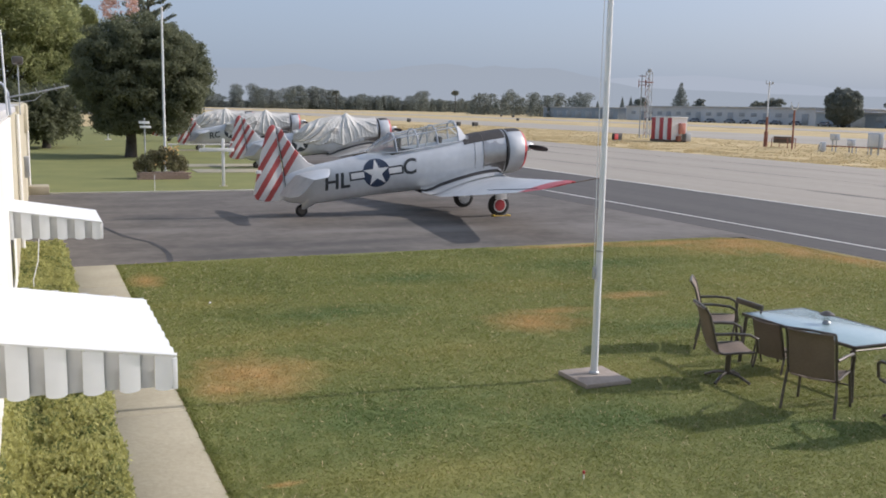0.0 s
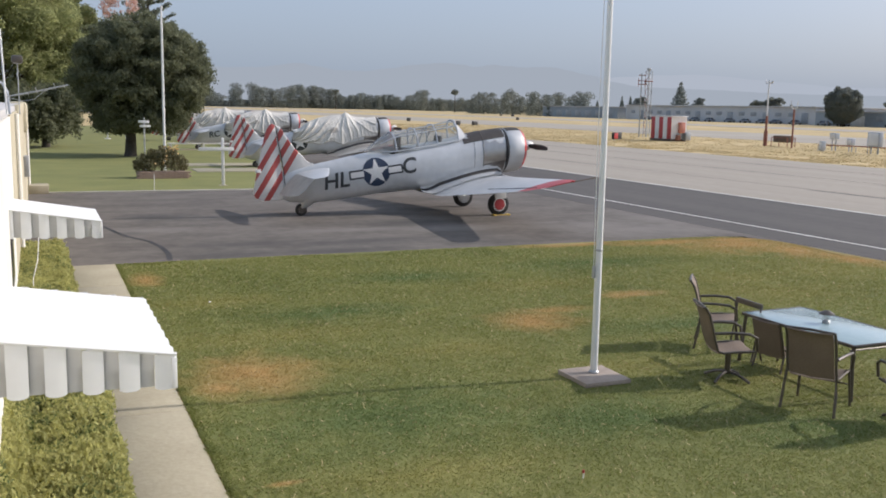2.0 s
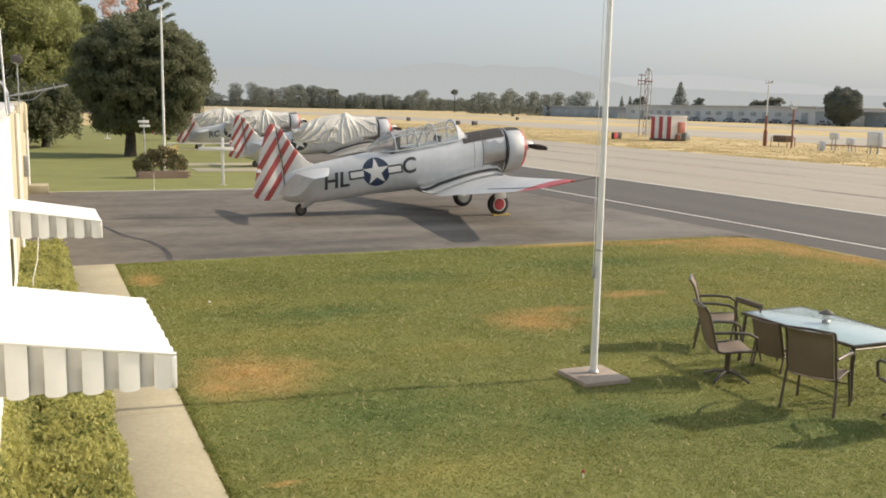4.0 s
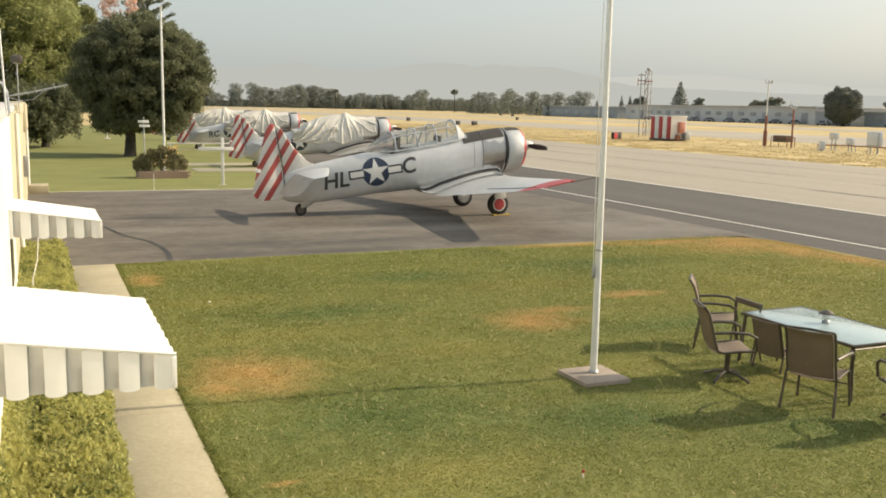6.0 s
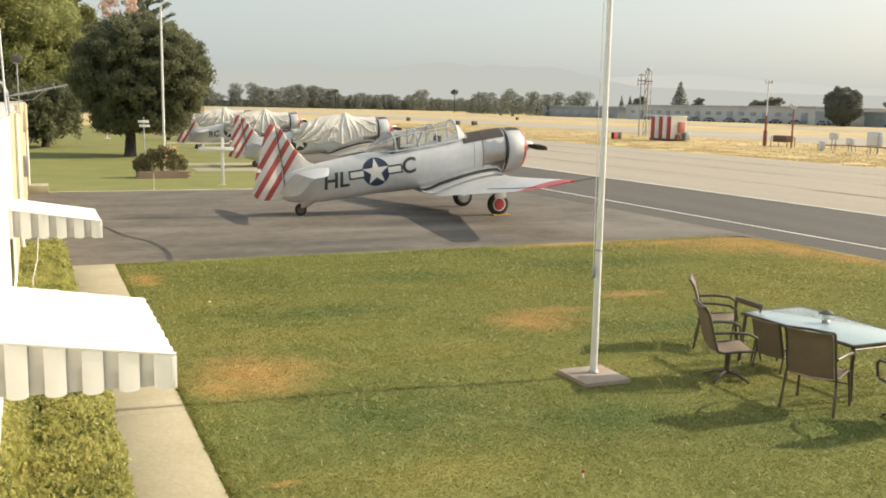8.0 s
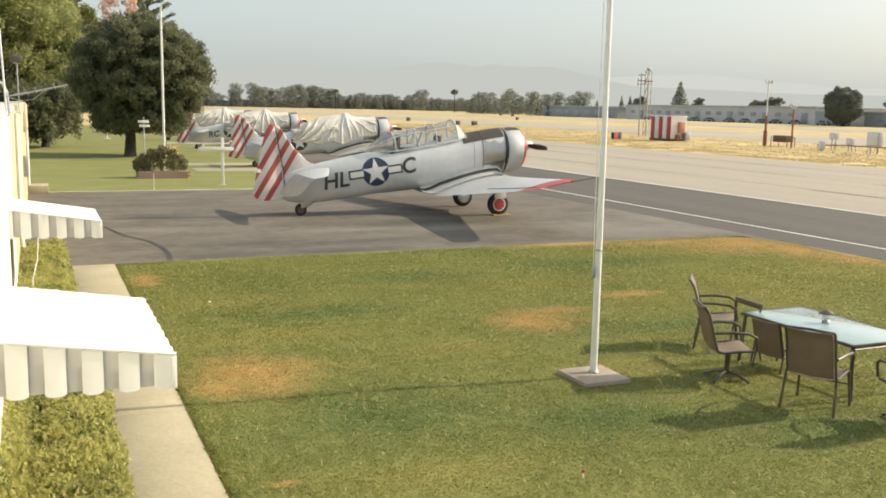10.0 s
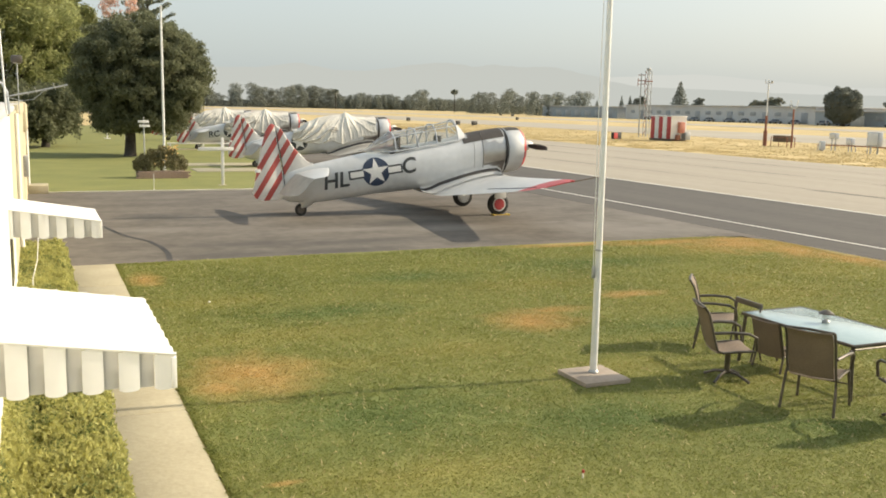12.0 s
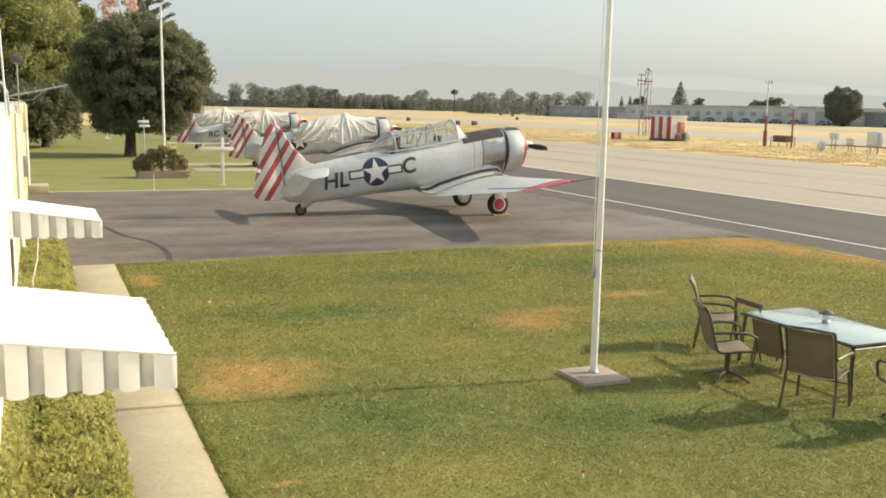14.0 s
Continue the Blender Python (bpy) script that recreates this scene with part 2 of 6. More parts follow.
M["tree_pine"] = leafy("pine_needles", (0.16, 0.178, 0.122), (0.23, 0.248, 0.17), big=1, through_light=0.3)
# leaf colour lifted towards pale grey to stand in for distance haze
M["tree_far"] = leafy("hazed_far_leaves", (0.165, 0.185, 0.155), (0.205, 0.22, 0.185), big=0.05, through_light=0.4)
M["flowers"] = leafy("orange_flowers", (0.66, 0.42, 0.15), (0.80, 0.60, 0.28), big=3, through_light=0.3)
M["shrub"] = leafy("shrub_leaves", (0.085, 0.085, 0.045), (0.20, 0.18, 0.09), big=2, through_light=0.2)
M["planter_mortar"] = surface("planter_mortar", (0.27, 0.195, 0.155), (0.33, 0.245, 0.2), 0.95, big=2, fine=20, bump=0.3)
M["brick_planter"] = surface("planter_brick", (0.27, 0.19, 0.15), (0.33, 0.24, 0.19), 0.9, big=2, fine=18, bump=0.4, obj=0.04)
M["sling"] = surface("brown_sling", (0.13, 0.095, 0.065), (0.20, 0.15, 0.105), 0.7, big=2, fine=60, bump=0.3)
M["chair_metal"] = surface("bronze_tube", (0.065, 0.055, 0.046), (0.125, 0.108, 0.09), 0.35, metal=0.4, big=3, fine=25, bump=0.04)
M["table_glass"] = surface("frosted_glass", (0.30, 0.40, 0.41), (0.37, 0.47, 0.48), 0.2, big=0.8, fine=20, bump=0.01, coat=0.4)
M["pole_white"] = surface("pole_enamel", (0.66, 0.66, 0.64), (0.78, 0.78, 0.76), 0.35, big=0.8, fine=9, bump=0.03)
M["galv"] = surface("galvanised", (0.33, 0.34, 0.34), (0.46, 0.47, 0.47), 0.5, metal=0.5, big=2, fine=14, bump=0.05)
M["rust"] = surface("rusty_red", (0.20, 0.075, 0.05), (0.32, 0.14, 0.09), 0.8, big=2, fine=12, bump=0.2)
M["orange"] = surface("orange_paint", (0.58, 0.17, 0.04), (0.70, 0.24, 0.06), 0.5, big=2, fine=12, bump=0.04)
M["faded_red"] = surface("faded_red_paint", (0.46, 0.17, 0.12), (0.60, 0.27, 0.20), 0.7, big=2, fine=9, bump=0.05)
M["yellow"] = surface("yellow_paint", (0.55, 0.38, 0.05), (0.68, 0.48, 0.08), 0.6, big=2, fine=12, bump=0.05)
M["canvas"] = surface("canvas", (0.50, 0.485, 0.44), (0.65, 0.63, 0.575), 0.95, big=1.2, fine=40, bump=0.3)
M["factory"] = surface("factory_wall", (0.46, 0.47, 0.48), (0.60, 0.61, 0.62), 0.9, big=0.1, fine=1.5, bump=0.1)
M["factory_blue"] = surface("blue_grey_wall", (0.26, 0.30, 0.34), (0.34, 0.38, 0.42), 0.9, big=0.1, fine=1.5, bump=0.1)
# pane tone paled to stand in for the haze over the far buildings
M["window_far"] = surface("hazy_window", (0.25, 0.27, 0.29), (0.33, 0.35, 0.37), 0.3, big=1, fine=5, bump=0.0)
M["window_dark"] = surface("dark_window", (0.04, 0.05, 0.06), (0.09, 0.10, 0.12), 0.15, big=1, fine=5, bump=0.0)
M["car_dark"] = surface("dark_car_paint", (0.02, 0.022, 0.026), (0.20, 0.21, 0.23), 0.3, big=0.01, fine=0.01, bump=0.0, obj=0.6, coat=0.5)
M["jet_white"] = surface("jet_white", (0.71, 0.74, 0.78), (0.80, 0.83, 0.86), 0.25, big=0.4, fine=4, bump=0.01, coat=0.3)
M["jet_belly"] = surface("jet_belly", (0.52, 0.56, 0.61), (0.61, 0.65, 0.70), 0.3, big=0.4, fine=4, bump=0.01, coat=0.3)
M["jet_grey"] = surface("jet_grey", (0.38, 0.41, 0.46), (0.48, 0.51, 0.56), 0.3, big=0.4, fine=4, bump=0.01, coat=0.3)
M["jet_navy"] = surface("jet_navy", (0.04, 0.05, 0.085), (0.065, 0.08, 0.12), 0.25, big=0.4, fine=4, bump=0.01, coat=0.4)
M["brown_box"] = surface("brown_weathered_box", (0.10, 0.07, 0.05), (0.17, 0.125, 0.09), 0.85, big=3, fine=18, bump=0.2)
M["canopy_glass"] = glass("canopy_glass", (0.93, 0.95, 0.94), 0.06, 0.84)
M["rear_glass"] = glass("rear_glass", (0.90, 0.89, 0.86), 0.15, 0.55)
M["sky_sheen_glass"] = glass("sky_sheen_glass", (0.98, 0.99, 1.0), 0.12, 0.15)
M["lamp_glass"] = glass("lamp_glass", (0.95, 0.96, 0.95), 0.08, 0.85)
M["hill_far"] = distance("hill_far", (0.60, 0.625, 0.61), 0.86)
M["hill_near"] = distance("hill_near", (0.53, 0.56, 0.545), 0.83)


# ---- builders ----
def bm_mesh(bm, name, smooth=True):
    me = bpy.data.meshes.new(name)
    bmesh.ops.recalc_face_normals(bm, faces=bm.faces)
    bm.to_mesh(me)
    bm.free()
    if smooth:
        me.shade_smooth()
        me.set_sharp_from_angle(angle=radians(38))
    return me


def part(name, bm, material, parent=None, label="", at=None):
    """One mesh object, under a thing or a part where one is given."""
    me = bm if isinstance(bm, bpy.types.Mesh) else bm_mesh(bm, name)
    if not me.materials:
        me.materials.append(M[material])
    ob = new(name, me)
    if parent:
        ob.parent = parent
    if at is not None:
        ob.matrix_basis = at
    if label:
        tagged(ob, label)
    return ob


def empty(name, at, label, category, group=""):
    ob = new(name)
    ob.matrix_basis = at
    return tagged(ob, label, category, group)


def box(x0, x1, y0, y1, z0, z1, bev=0.0, bm=None):
    bm = bm or bmesh.new()
    r = bmesh.ops.create_cube(bm, size=1.0, matrix=Matrix.Translation(((x0 + x1) / 2, (y0 + y1) / 2, (z0 + z1) / 2)) @ Matrix.Diagonal((x1 - x0, y1 - y0, z1 - z0, 1)))
    if bev:
        vs = set(r["verts"])
        bmesh.ops.bevel(bm, geom=[e for e in bm.edges if e.verts[0] in vs], offset=bev, segments=2, profile=0.5, affect="EDGES")
    return bm


def tube(points, r, sides=8, bm=None, r1=None):
    """A round bar along points, capped, tapering from r to r1."""
    bm = bm or bmesh.new()
    pts = [Vector(p) for p in points]
    rings = []
    up = Vector((0.13, 0.21, 0.97))
    for i, p in enumerate(pts):
        d = (pts[min(i + 1, len(pts) - 1)] - pts[max(i - 1, 0)]).normalized()
        s = d.cross(up)
        if s.length < 0.15:
            s = d.cross(Vector((1, 0.2, 0)))
        s.normalize()
        t = d.cross(s)
        rr = r if r1 is None else r + (r1 - r) * i / (len(pts) - 1)
        rings.append([bm.verts.new(p + (s * math.cos(a) + t * math.sin(a)) * rr) for a in [2 * math.pi * k / sides for k in range(sides)]])
    skin(bm, rings)
    return bm


def skin(bm, rings, caps=True, loop=True):
    n = len(rings[0])
    for a, b in zip(rings, rings[1:]):
        for k in range(n if loop else n - 1):
            bm.faces.new((a[k], a[(k + 1) % n], b[(k + 1) % n], b[k]))
    if caps:
        bm.faces.new(rings[0])
        bm.faces.new(rings[-1][::-1])
    return bm


def loft(sections, caps=True, loop=True, bm=None):
    bm = bm or bmesh.new()
    return skin(bm, [[bm.verts.new(p) for p in s] for s in sections], caps, loop)


def ring_yz(x, cy, cz, ry, rz, n=28, power=2.0):
    """A closed oval across the x axis."""
    out = []
    for k in range(n):
        a = 2 * math.pi * k / n
        c, s = math.cos(a), math.sin(a)
        out.append((x, cy + ry * math.copysign(abs(c) ** (2 / power), c), cz + rz * math.copysign(abs(s) ** (2 / power), s)))
    return out


def lathe(profile, axis="y", n=24, centre=(0, 0, 0)):
    """A turned body: profile of (along, radius) about an axis."""
    secs = []
    for u, r in profile:
        s = []
        for k in range(n):
            a = 2 * math.pi * k / n
            c, d = r * math.cos(a), r * math.sin(a)
            p = {"x": (u, c, d), "y": (d, u, c), "z": (c, d, u)}[axis]
            s.append(tuple(p[i] + centre[i] for i in range(3)))
        secs.append(s)
    return loft(secs)


def quick_mesh(name, verts, faces, smooth=False):
    me = bpy.data.meshes.new(name)
    k = faces.shape[1]
    me.vertices.add(len(verts))
    me.vertices.foreach_set("co", np.asarray(verts, dtype=np.float32).ravel())
    me.loops.add(faces.size)
    me.loops.foreach_set("vertex_index", faces.astype(np.int32).ravel())
    me.polygons.add(len(faces))
    me.polygons.foreach_set("loop_start", np.arange(0, faces.size, k, dtype=np.int32))
    me.update(calc_edges=True)
    return me


def leaf_cloud(name, centres, size, seed, flat=0.0, stretch=1.6, out=None, tilt=0.55):
    """A small bent quad for each centre, turned at random."""
    rg = np.random.default_rng(seed)
    c = np.asarray(centres)
    n = len(c)
    u = rg.normal(size=(n, 3))
    u[:, 2] *= 1 - flat
    u /= np.linalg.norm(u, axis=1)[:, None]
    w = rg.normal(size=(n, 3))
    if out is not None:      # leaves lie roughly along the crown's surface
        w = out + tilt * w
        u = np.cross(w, u)
        u /= np.linalg.norm(u, axis=1)[:, None]
    v = np.cross(u, w)
    v /= np.linalg.norm(v, axis=1)[:, None]
    s = (size * rg.uniform(0.6, 1.4, n))[:, None]
    p = np.stack([c - u * s * stretch * 0.5, c + v * s * 0.5, c + u * s * stretch * 0.5, c - v * s * 0.5], axis=1).reshape(-1, 3)
    f = np.arange(4 * n).reshape(n, 4)
    return quick_mesh(name, p, f)


def in_blobs(blobs, per, seed, hollow=0.55, ways=False):
    """Points in the outer shells of ellipsoids (x, y, z, rx, ry, rz), and on demand their outward ways."""
    rg = np.random.default_rng(seed)
    out, dirs = [], []
    for b in blobs:
        n = int(per * (b[3] * b[5]))
        d = rg.normal(size=(n, 3))
        d /= np.linalg.norm(d, axis=1)[:, None]
        r = rg.uniform(hollow ** 3, 1, n) ** (1 / 3)
        out.append(np.array(b[:3]) + d * r[:, None] * np.array(b[3:]))
        dirs.append(d)
    return (np.concatenate(out), np.concatenate(dirs)) if ways else np.concatenate(out)


def clumps(x, y, z, rx, ry, rz, count, size, seed, low=-0.8, power=1.0):
    """Smaller blobs over the outside of one large one, for an uneven crown."""
    rg = np.random.default_rng(seed)
    out = [(x, y, z, rx * 0.72, ry * 0.72, rz * 0.72)]
    while len(out) < count:
        d = rg.normal(size=3)
        d /= np.linalg.norm(d)
        if d[2] < low:
            continue
        d = np.sign(d) * np.abs(d) ** power
        k = rg.uniform(0.68, 0.98)
        s = size * rg.uniform(0.6, 1.35)
        out.append((x + d[0] * rx * k, y + d[1] * ry * k, z + d[2] * rz * k, s, s, s * 0.75))
    return out


def limb_tree(trunk_h, trunk_r, reach, seed):
    """A tapered trunk with root flare and forking limbs, in one mesh."""
    rg = random.Random(seed)
    bm = bmesh.new()
    tube([(0, 0, -0.15), (0.02, 0, 0.25), (0.06, 0.02, trunk_h * 0.5), (0.03, 0.05, trunk_h)], trunk_r * 1.35, 10, bm, trunk_r * 0.75)
    for i in range(7):
        a = i * 0.9 + rg.random() * 0.5
        d = Vector((math.cos(a), math.sin(a), rg.uniform(0.6, 1.3))).normalized()
        p0 = Vector((0.03, 0.05, trunk_h * rg.uniform(0.8, 1.0)))
        pts = [p0, p0 + d * reach * 0.35 + Vector((0, 0, 0.1)), p0 + d * reach * 0.75 + Vector((0, 0, reach * 0.12))]
        tube(pts, trunk_r * 0.45, 6, bm, trunk_r * 0.12)
        for j in range(2):
            e = (d + Vector((rg.uniform(-.7, .7), rg.uniform(-.7, .7), rg.uniform(0, .5)))).normalized()
            tube([pts[1], pts[1] + e * reach * 0.3, pts[1] + e * reach * 0.6], trunk_r * 0.22, 5, bm, trunk_r * 0.06)
    return bm


# ---- ground ----
def ground_sheets():
    bm = box(-4000, 4400, -4000, 4400, -0.6, -0.03)
    ob = part("ground", bm, "dry_field")
    tagged(ob, "dry golden grass field of the airport", "ground", kind="structure")
    # the sheets on it: x0, x1, y0, y1, top
    def sheet(name, x0, x1, y0, y1, top, material, label, category, low=-0.05):
        o = part(name, box(x0, x1, y0, y1, low, top), material)
        return tagged(o, label, category, kind="structure")
    sheet("apron", -0.33, 19.0, 19.45, 35.25, 0.0, "asphalt", "worn grey asphalt parking apron with stains", "apron")
    sheet("apron_north", 13.2, 19.0, 35.25, 420, 0.0, "asphalt", "worn grey asphalt along the parked airplanes", "apron")
    sheet("apron_south", 17.2, 19.0, -40, 19.45, 0.0, "asphalt", "strip of worn asphalt beside the lawn", "apron")
    sheet("taxi_edge", 17.65, 25.5, -60, 900, 0.004, "asphalt_dark", "dark smooth asphalt strip of the taxiway", "taxiway")
    tw = sheet("taxiway", 25.5, 48.6, -60, 1200, 0.002, "concrete", "pale weathered concrete taxiway", "taxiway")
    sheet("runway_far", 82, 112, -200, 2600, -0.012, "runway", "pale grey runway across the dry field", "runway")
    sheet("far_taxiway", 150, 172, -200, 2600, -0.014, "runway", "pale far taxiway beyond the runway", "taxiway")
    sheet("edge_line", 19.03, 19.14, -40, 500, 0.008, "paint_line", "thin worn white painted edge line", "road marking", 0.0)
    sheet("edge_line_far", 25.38, 25.54, -40, 500, 0.009, "paint_line", "faint pale line where asphalt meets concrete", "road marking", 0.0)
    rg = random.Random(4)
    for x, y0, y1 in ((37.1, 37.4, 45.8), (37.1, 50.5, 55.6), (36.5, 29.0, 32.6), (30.8, 24, 31), (37.2, 60, 70), (42.6, 64, 80), (31.0, 47, 55), (42.8, 44, 49)):
        bm = bmesh.new()
        pts = [(x + rg.uniform(-.08, .08), y0 + (y1 - y0) * i / 8) for i in range(9)]
        w = [0.02] + [rg.uniform(0.07, 0.14) for _ in range(7)] + [0.02]
        a = [bm.verts.new((p[0] - s, p[1], 0.007)) for p, s in zip(pts, w)]
        b = [bm.verts.new((p[0] + s, p[1], 0.007)) for p, s in zip(pts, w)]
        for i in range(8):
            bm.faces.new((a[i], b[i], b[i + 1], a[i + 1]))
        part("crack_seal", bm, "sealant", tw)
    for x in (31.1, 37.15, 42.9):
        part("slab_joint", box(x - .009, x + .009, -20, 300, 0, .0045), "sealant", tw)
    # crack in the apron
    bm = bmesh.new()
    pts = [(1.5, 25.7), (1.7, 24.6), (1.93, 23.6), (2.35, 22.6), (2.5, 21.6), (2.53, 20.6), (2.45, 19.8)]
    for i in range(len(pts) - 1):
        (x0, y0), (x1, y1) = pts[i], pts[i + 1]
        bm.faces.new([bm.verts.new(p) for p in ((x0 - .06, y0, .004), (x0 + .06, y0, .004), (x1 + .06, y1, .004), (x1 - .06, y1, .004))])
    tagged(part("apron_crack", bm, "crack"), "dark sealed crack across the apron", "crack", kind="structure")


def uneven_lawn(name, x0, x1, y0, y1, step, label, seed, corner=0.0):
    """A gently uneven turf sheet with frayed edges."""
    nx, ny = int((x1 - x0) / step) + 1, int((y1 - y0) / step) + 1
    bm = bmesh.new()
    grid = []
    for j in range(ny):
        row = []
        for i in range(nx):
            x, y = x0 + (x1 - x0) * i / (nx - 1), y0 + (y1 - y0) * j / (ny - 1)
            z = 0.025 + 0.015 * noise.noise((x * 0.7, y * 0.7, seed))
            if i == nx - 1:
                x += 0.12 * noise.noise((y * 1.3, 3, seed))
            if j == ny - 1:
                y += 0.10 * noise.noise((x * 1.3, 7, seed))
            if corner:
                dx, dy = max(0, x - (x1 - corner)), max(0, y - (y1 - corner))
                d = math.hypot(dx, dy)
                if d > corner:
                    x, y = x1 - corner + dx * corner / d, y1 - corner + dy * corner / d
            row.append(bm.verts.new((x, y, z)))
        grid.append(row)
    for j in range(ny - 1):
        for i in range(nx - 1):
            try:
                bm.faces.new((grid[j][i], grid[j][i + 1], grid[j + 1][i + 1], grid[j + 1][i]))
            except ValueError:
                pass
    # a skirt, so that the turf has thickness
    rim = [e for e in bm.edges if len(e.link_faces) == 1]
    r = bmesh.ops.extrude_edge_only(bm, edges=rim)
    for v in [g for g in r["geom"] if isinstance(g, bmesh.types.BMVert)]:
        v.co.z = -0.06
    return tagged(part(name, bm, "soil_lawn"), label, "lawn", kind="structure")


def grass_blades(name, n, area, seed, h, label, weight=None, material="blades"):
    rg = np.random.default_rng(seed)
    x0, x1, y0, y1 = area
    x, y = rg.uniform(x0, x1, n * 3), rg.uniform(y0, y1, n * 3)
    d = np.hypot(x, y)
    keep = rg.random(n * 3) < np.clip((weight or 9.0) / d, 0.25, 1)
    cx, cy = 17.35 - x, 19.5 - y
    keep &= ~((cx < 1.5) & (cy < 1.5) & (np.hypot(1.5 - cx, 1.5 - cy) > 1.5))
    x, y = x[keep][:n], y[keep][:n]
    n = len(x)
    p = np.empty((n, 3, 3))
    a = rg.uniform(0, 2 * np.pi, n)
    w = rg.uniform(0.005, 0.011, n) * np.clip(np.hypot(x, y) / 9, 1, 2)
    tuft = np.array([noise.noise((a0 * 3.1, b0 * 3.1, 6)) + noise.noise((a0 * 8.0, b0 * 8.0, 8)) for a0, b0 in zip(x, y)])
    hh = h * rg.uniform(0.5, 1.3, n) * np.clip(1 + .16 * tuft, .6, 1.5)
    lx, ly = rg.normal(0, 1.25, n) * hh, rg.normal(0, 1.25, n) * hh
    z = np.array([0.018 + 0.015 * noise.noise((a0 * 0.7, b0 * 0.7, 2)) for a0, b0 in zip(x, y)])
    p[:, 0] = np.stack([x - np.cos(a) * w, y - np.sin(a) * w, z], 1)
    p[:, 1] = np.stack([x + np.cos(a) * w, y + np.sin(a) * w, z], 1)
    p[:, 2] = np.stack([x + lx, y + ly, z + hh], 1)
    me = quick_mesh(name, p.reshape(-1, 3), np.arange(3 * n).reshape(n, 3))
    tagged(part(name, me, material), label, "grass", kind="stuff")


def dry_tufts():
    """Straw-coloured tussocks on the verges of the taxiway."""
    rg = np.random.default_rng(44)
    n = 90000
    x = np.concatenate([48.45 + rg.exponential(5.0, n // 2), rg.uniform(48.6, 82, n - n // 2)])
    y = rg.uniform(30, 170, n)
    keep = (x < 82) & (np.array([noise.noise((a * .35, b * .35, 9)) for a, b in zip(x, y)]) > -.15)
    x, y = x[keep], y[keep]
    n = len(x)
    a, w, h = rg.uniform(0, 2 * np.pi, n), rg.uniform(.02, .06, n), rg.uniform(.03, .11, n)
    lx, ly = rg.normal(0, .06, n), rg.normal(0, .06, n)
    z = np.full(n, -.03)
    p = np.stack([np.stack([x - np.cos(a) * w, y - np.sin(a) * w, z], 1), np.stack([x + np.cos(a) * w, y + np.sin(a) * w, z], 1), np.stack([x + lx, y + ly, z + h], 1)], 1)
    me = quick_mesh("dry_grass", p.reshape(-1, 3), np.arange(3 * n).reshape(n, 3))
    tagged(part("dry_grass", me, "dry_blades"), "straw-coloured dry tufts beside the taxiway", "grass", kind="stuff")


def kerbs():
    k = part("kerb", box(0.35, 13.2, 35.24, 35.36, -0.05, 0.055, 0.012), "kerb")
    tagged(k, "low pale concrete kerb along the apron", "kerb", kind="structure")
    w = empty("walkway", pose(0, 0, 0), "pale concrete walkway of poured slabs beside the hedge", "path")
    w["kind"] = "structure"
    y = -15.75
    while y < 19.4:
        y2 = min(y + 3.65, 19.42)
        part("slab", box(0.54, 1.34, y, y2 - 0.009, -0.06, 0.03 + 0.004 * math.sin(y * 3), 0.006), "walk", w)
        y = y2
    for x0, x1, y0, y1 in ((6.9, 13.2, 44.7, 47.0), (7.0, 13.2, 48.9, 51.0), (8.6, 13.2, 65.6, 67.0)):
        tagged(part("concrete_pad", box(x0, x1, y0, y1, -0.05, 0.05, 0.01), "walk"), "pale concrete parking pad set in the grass", "pad", kind="structure")


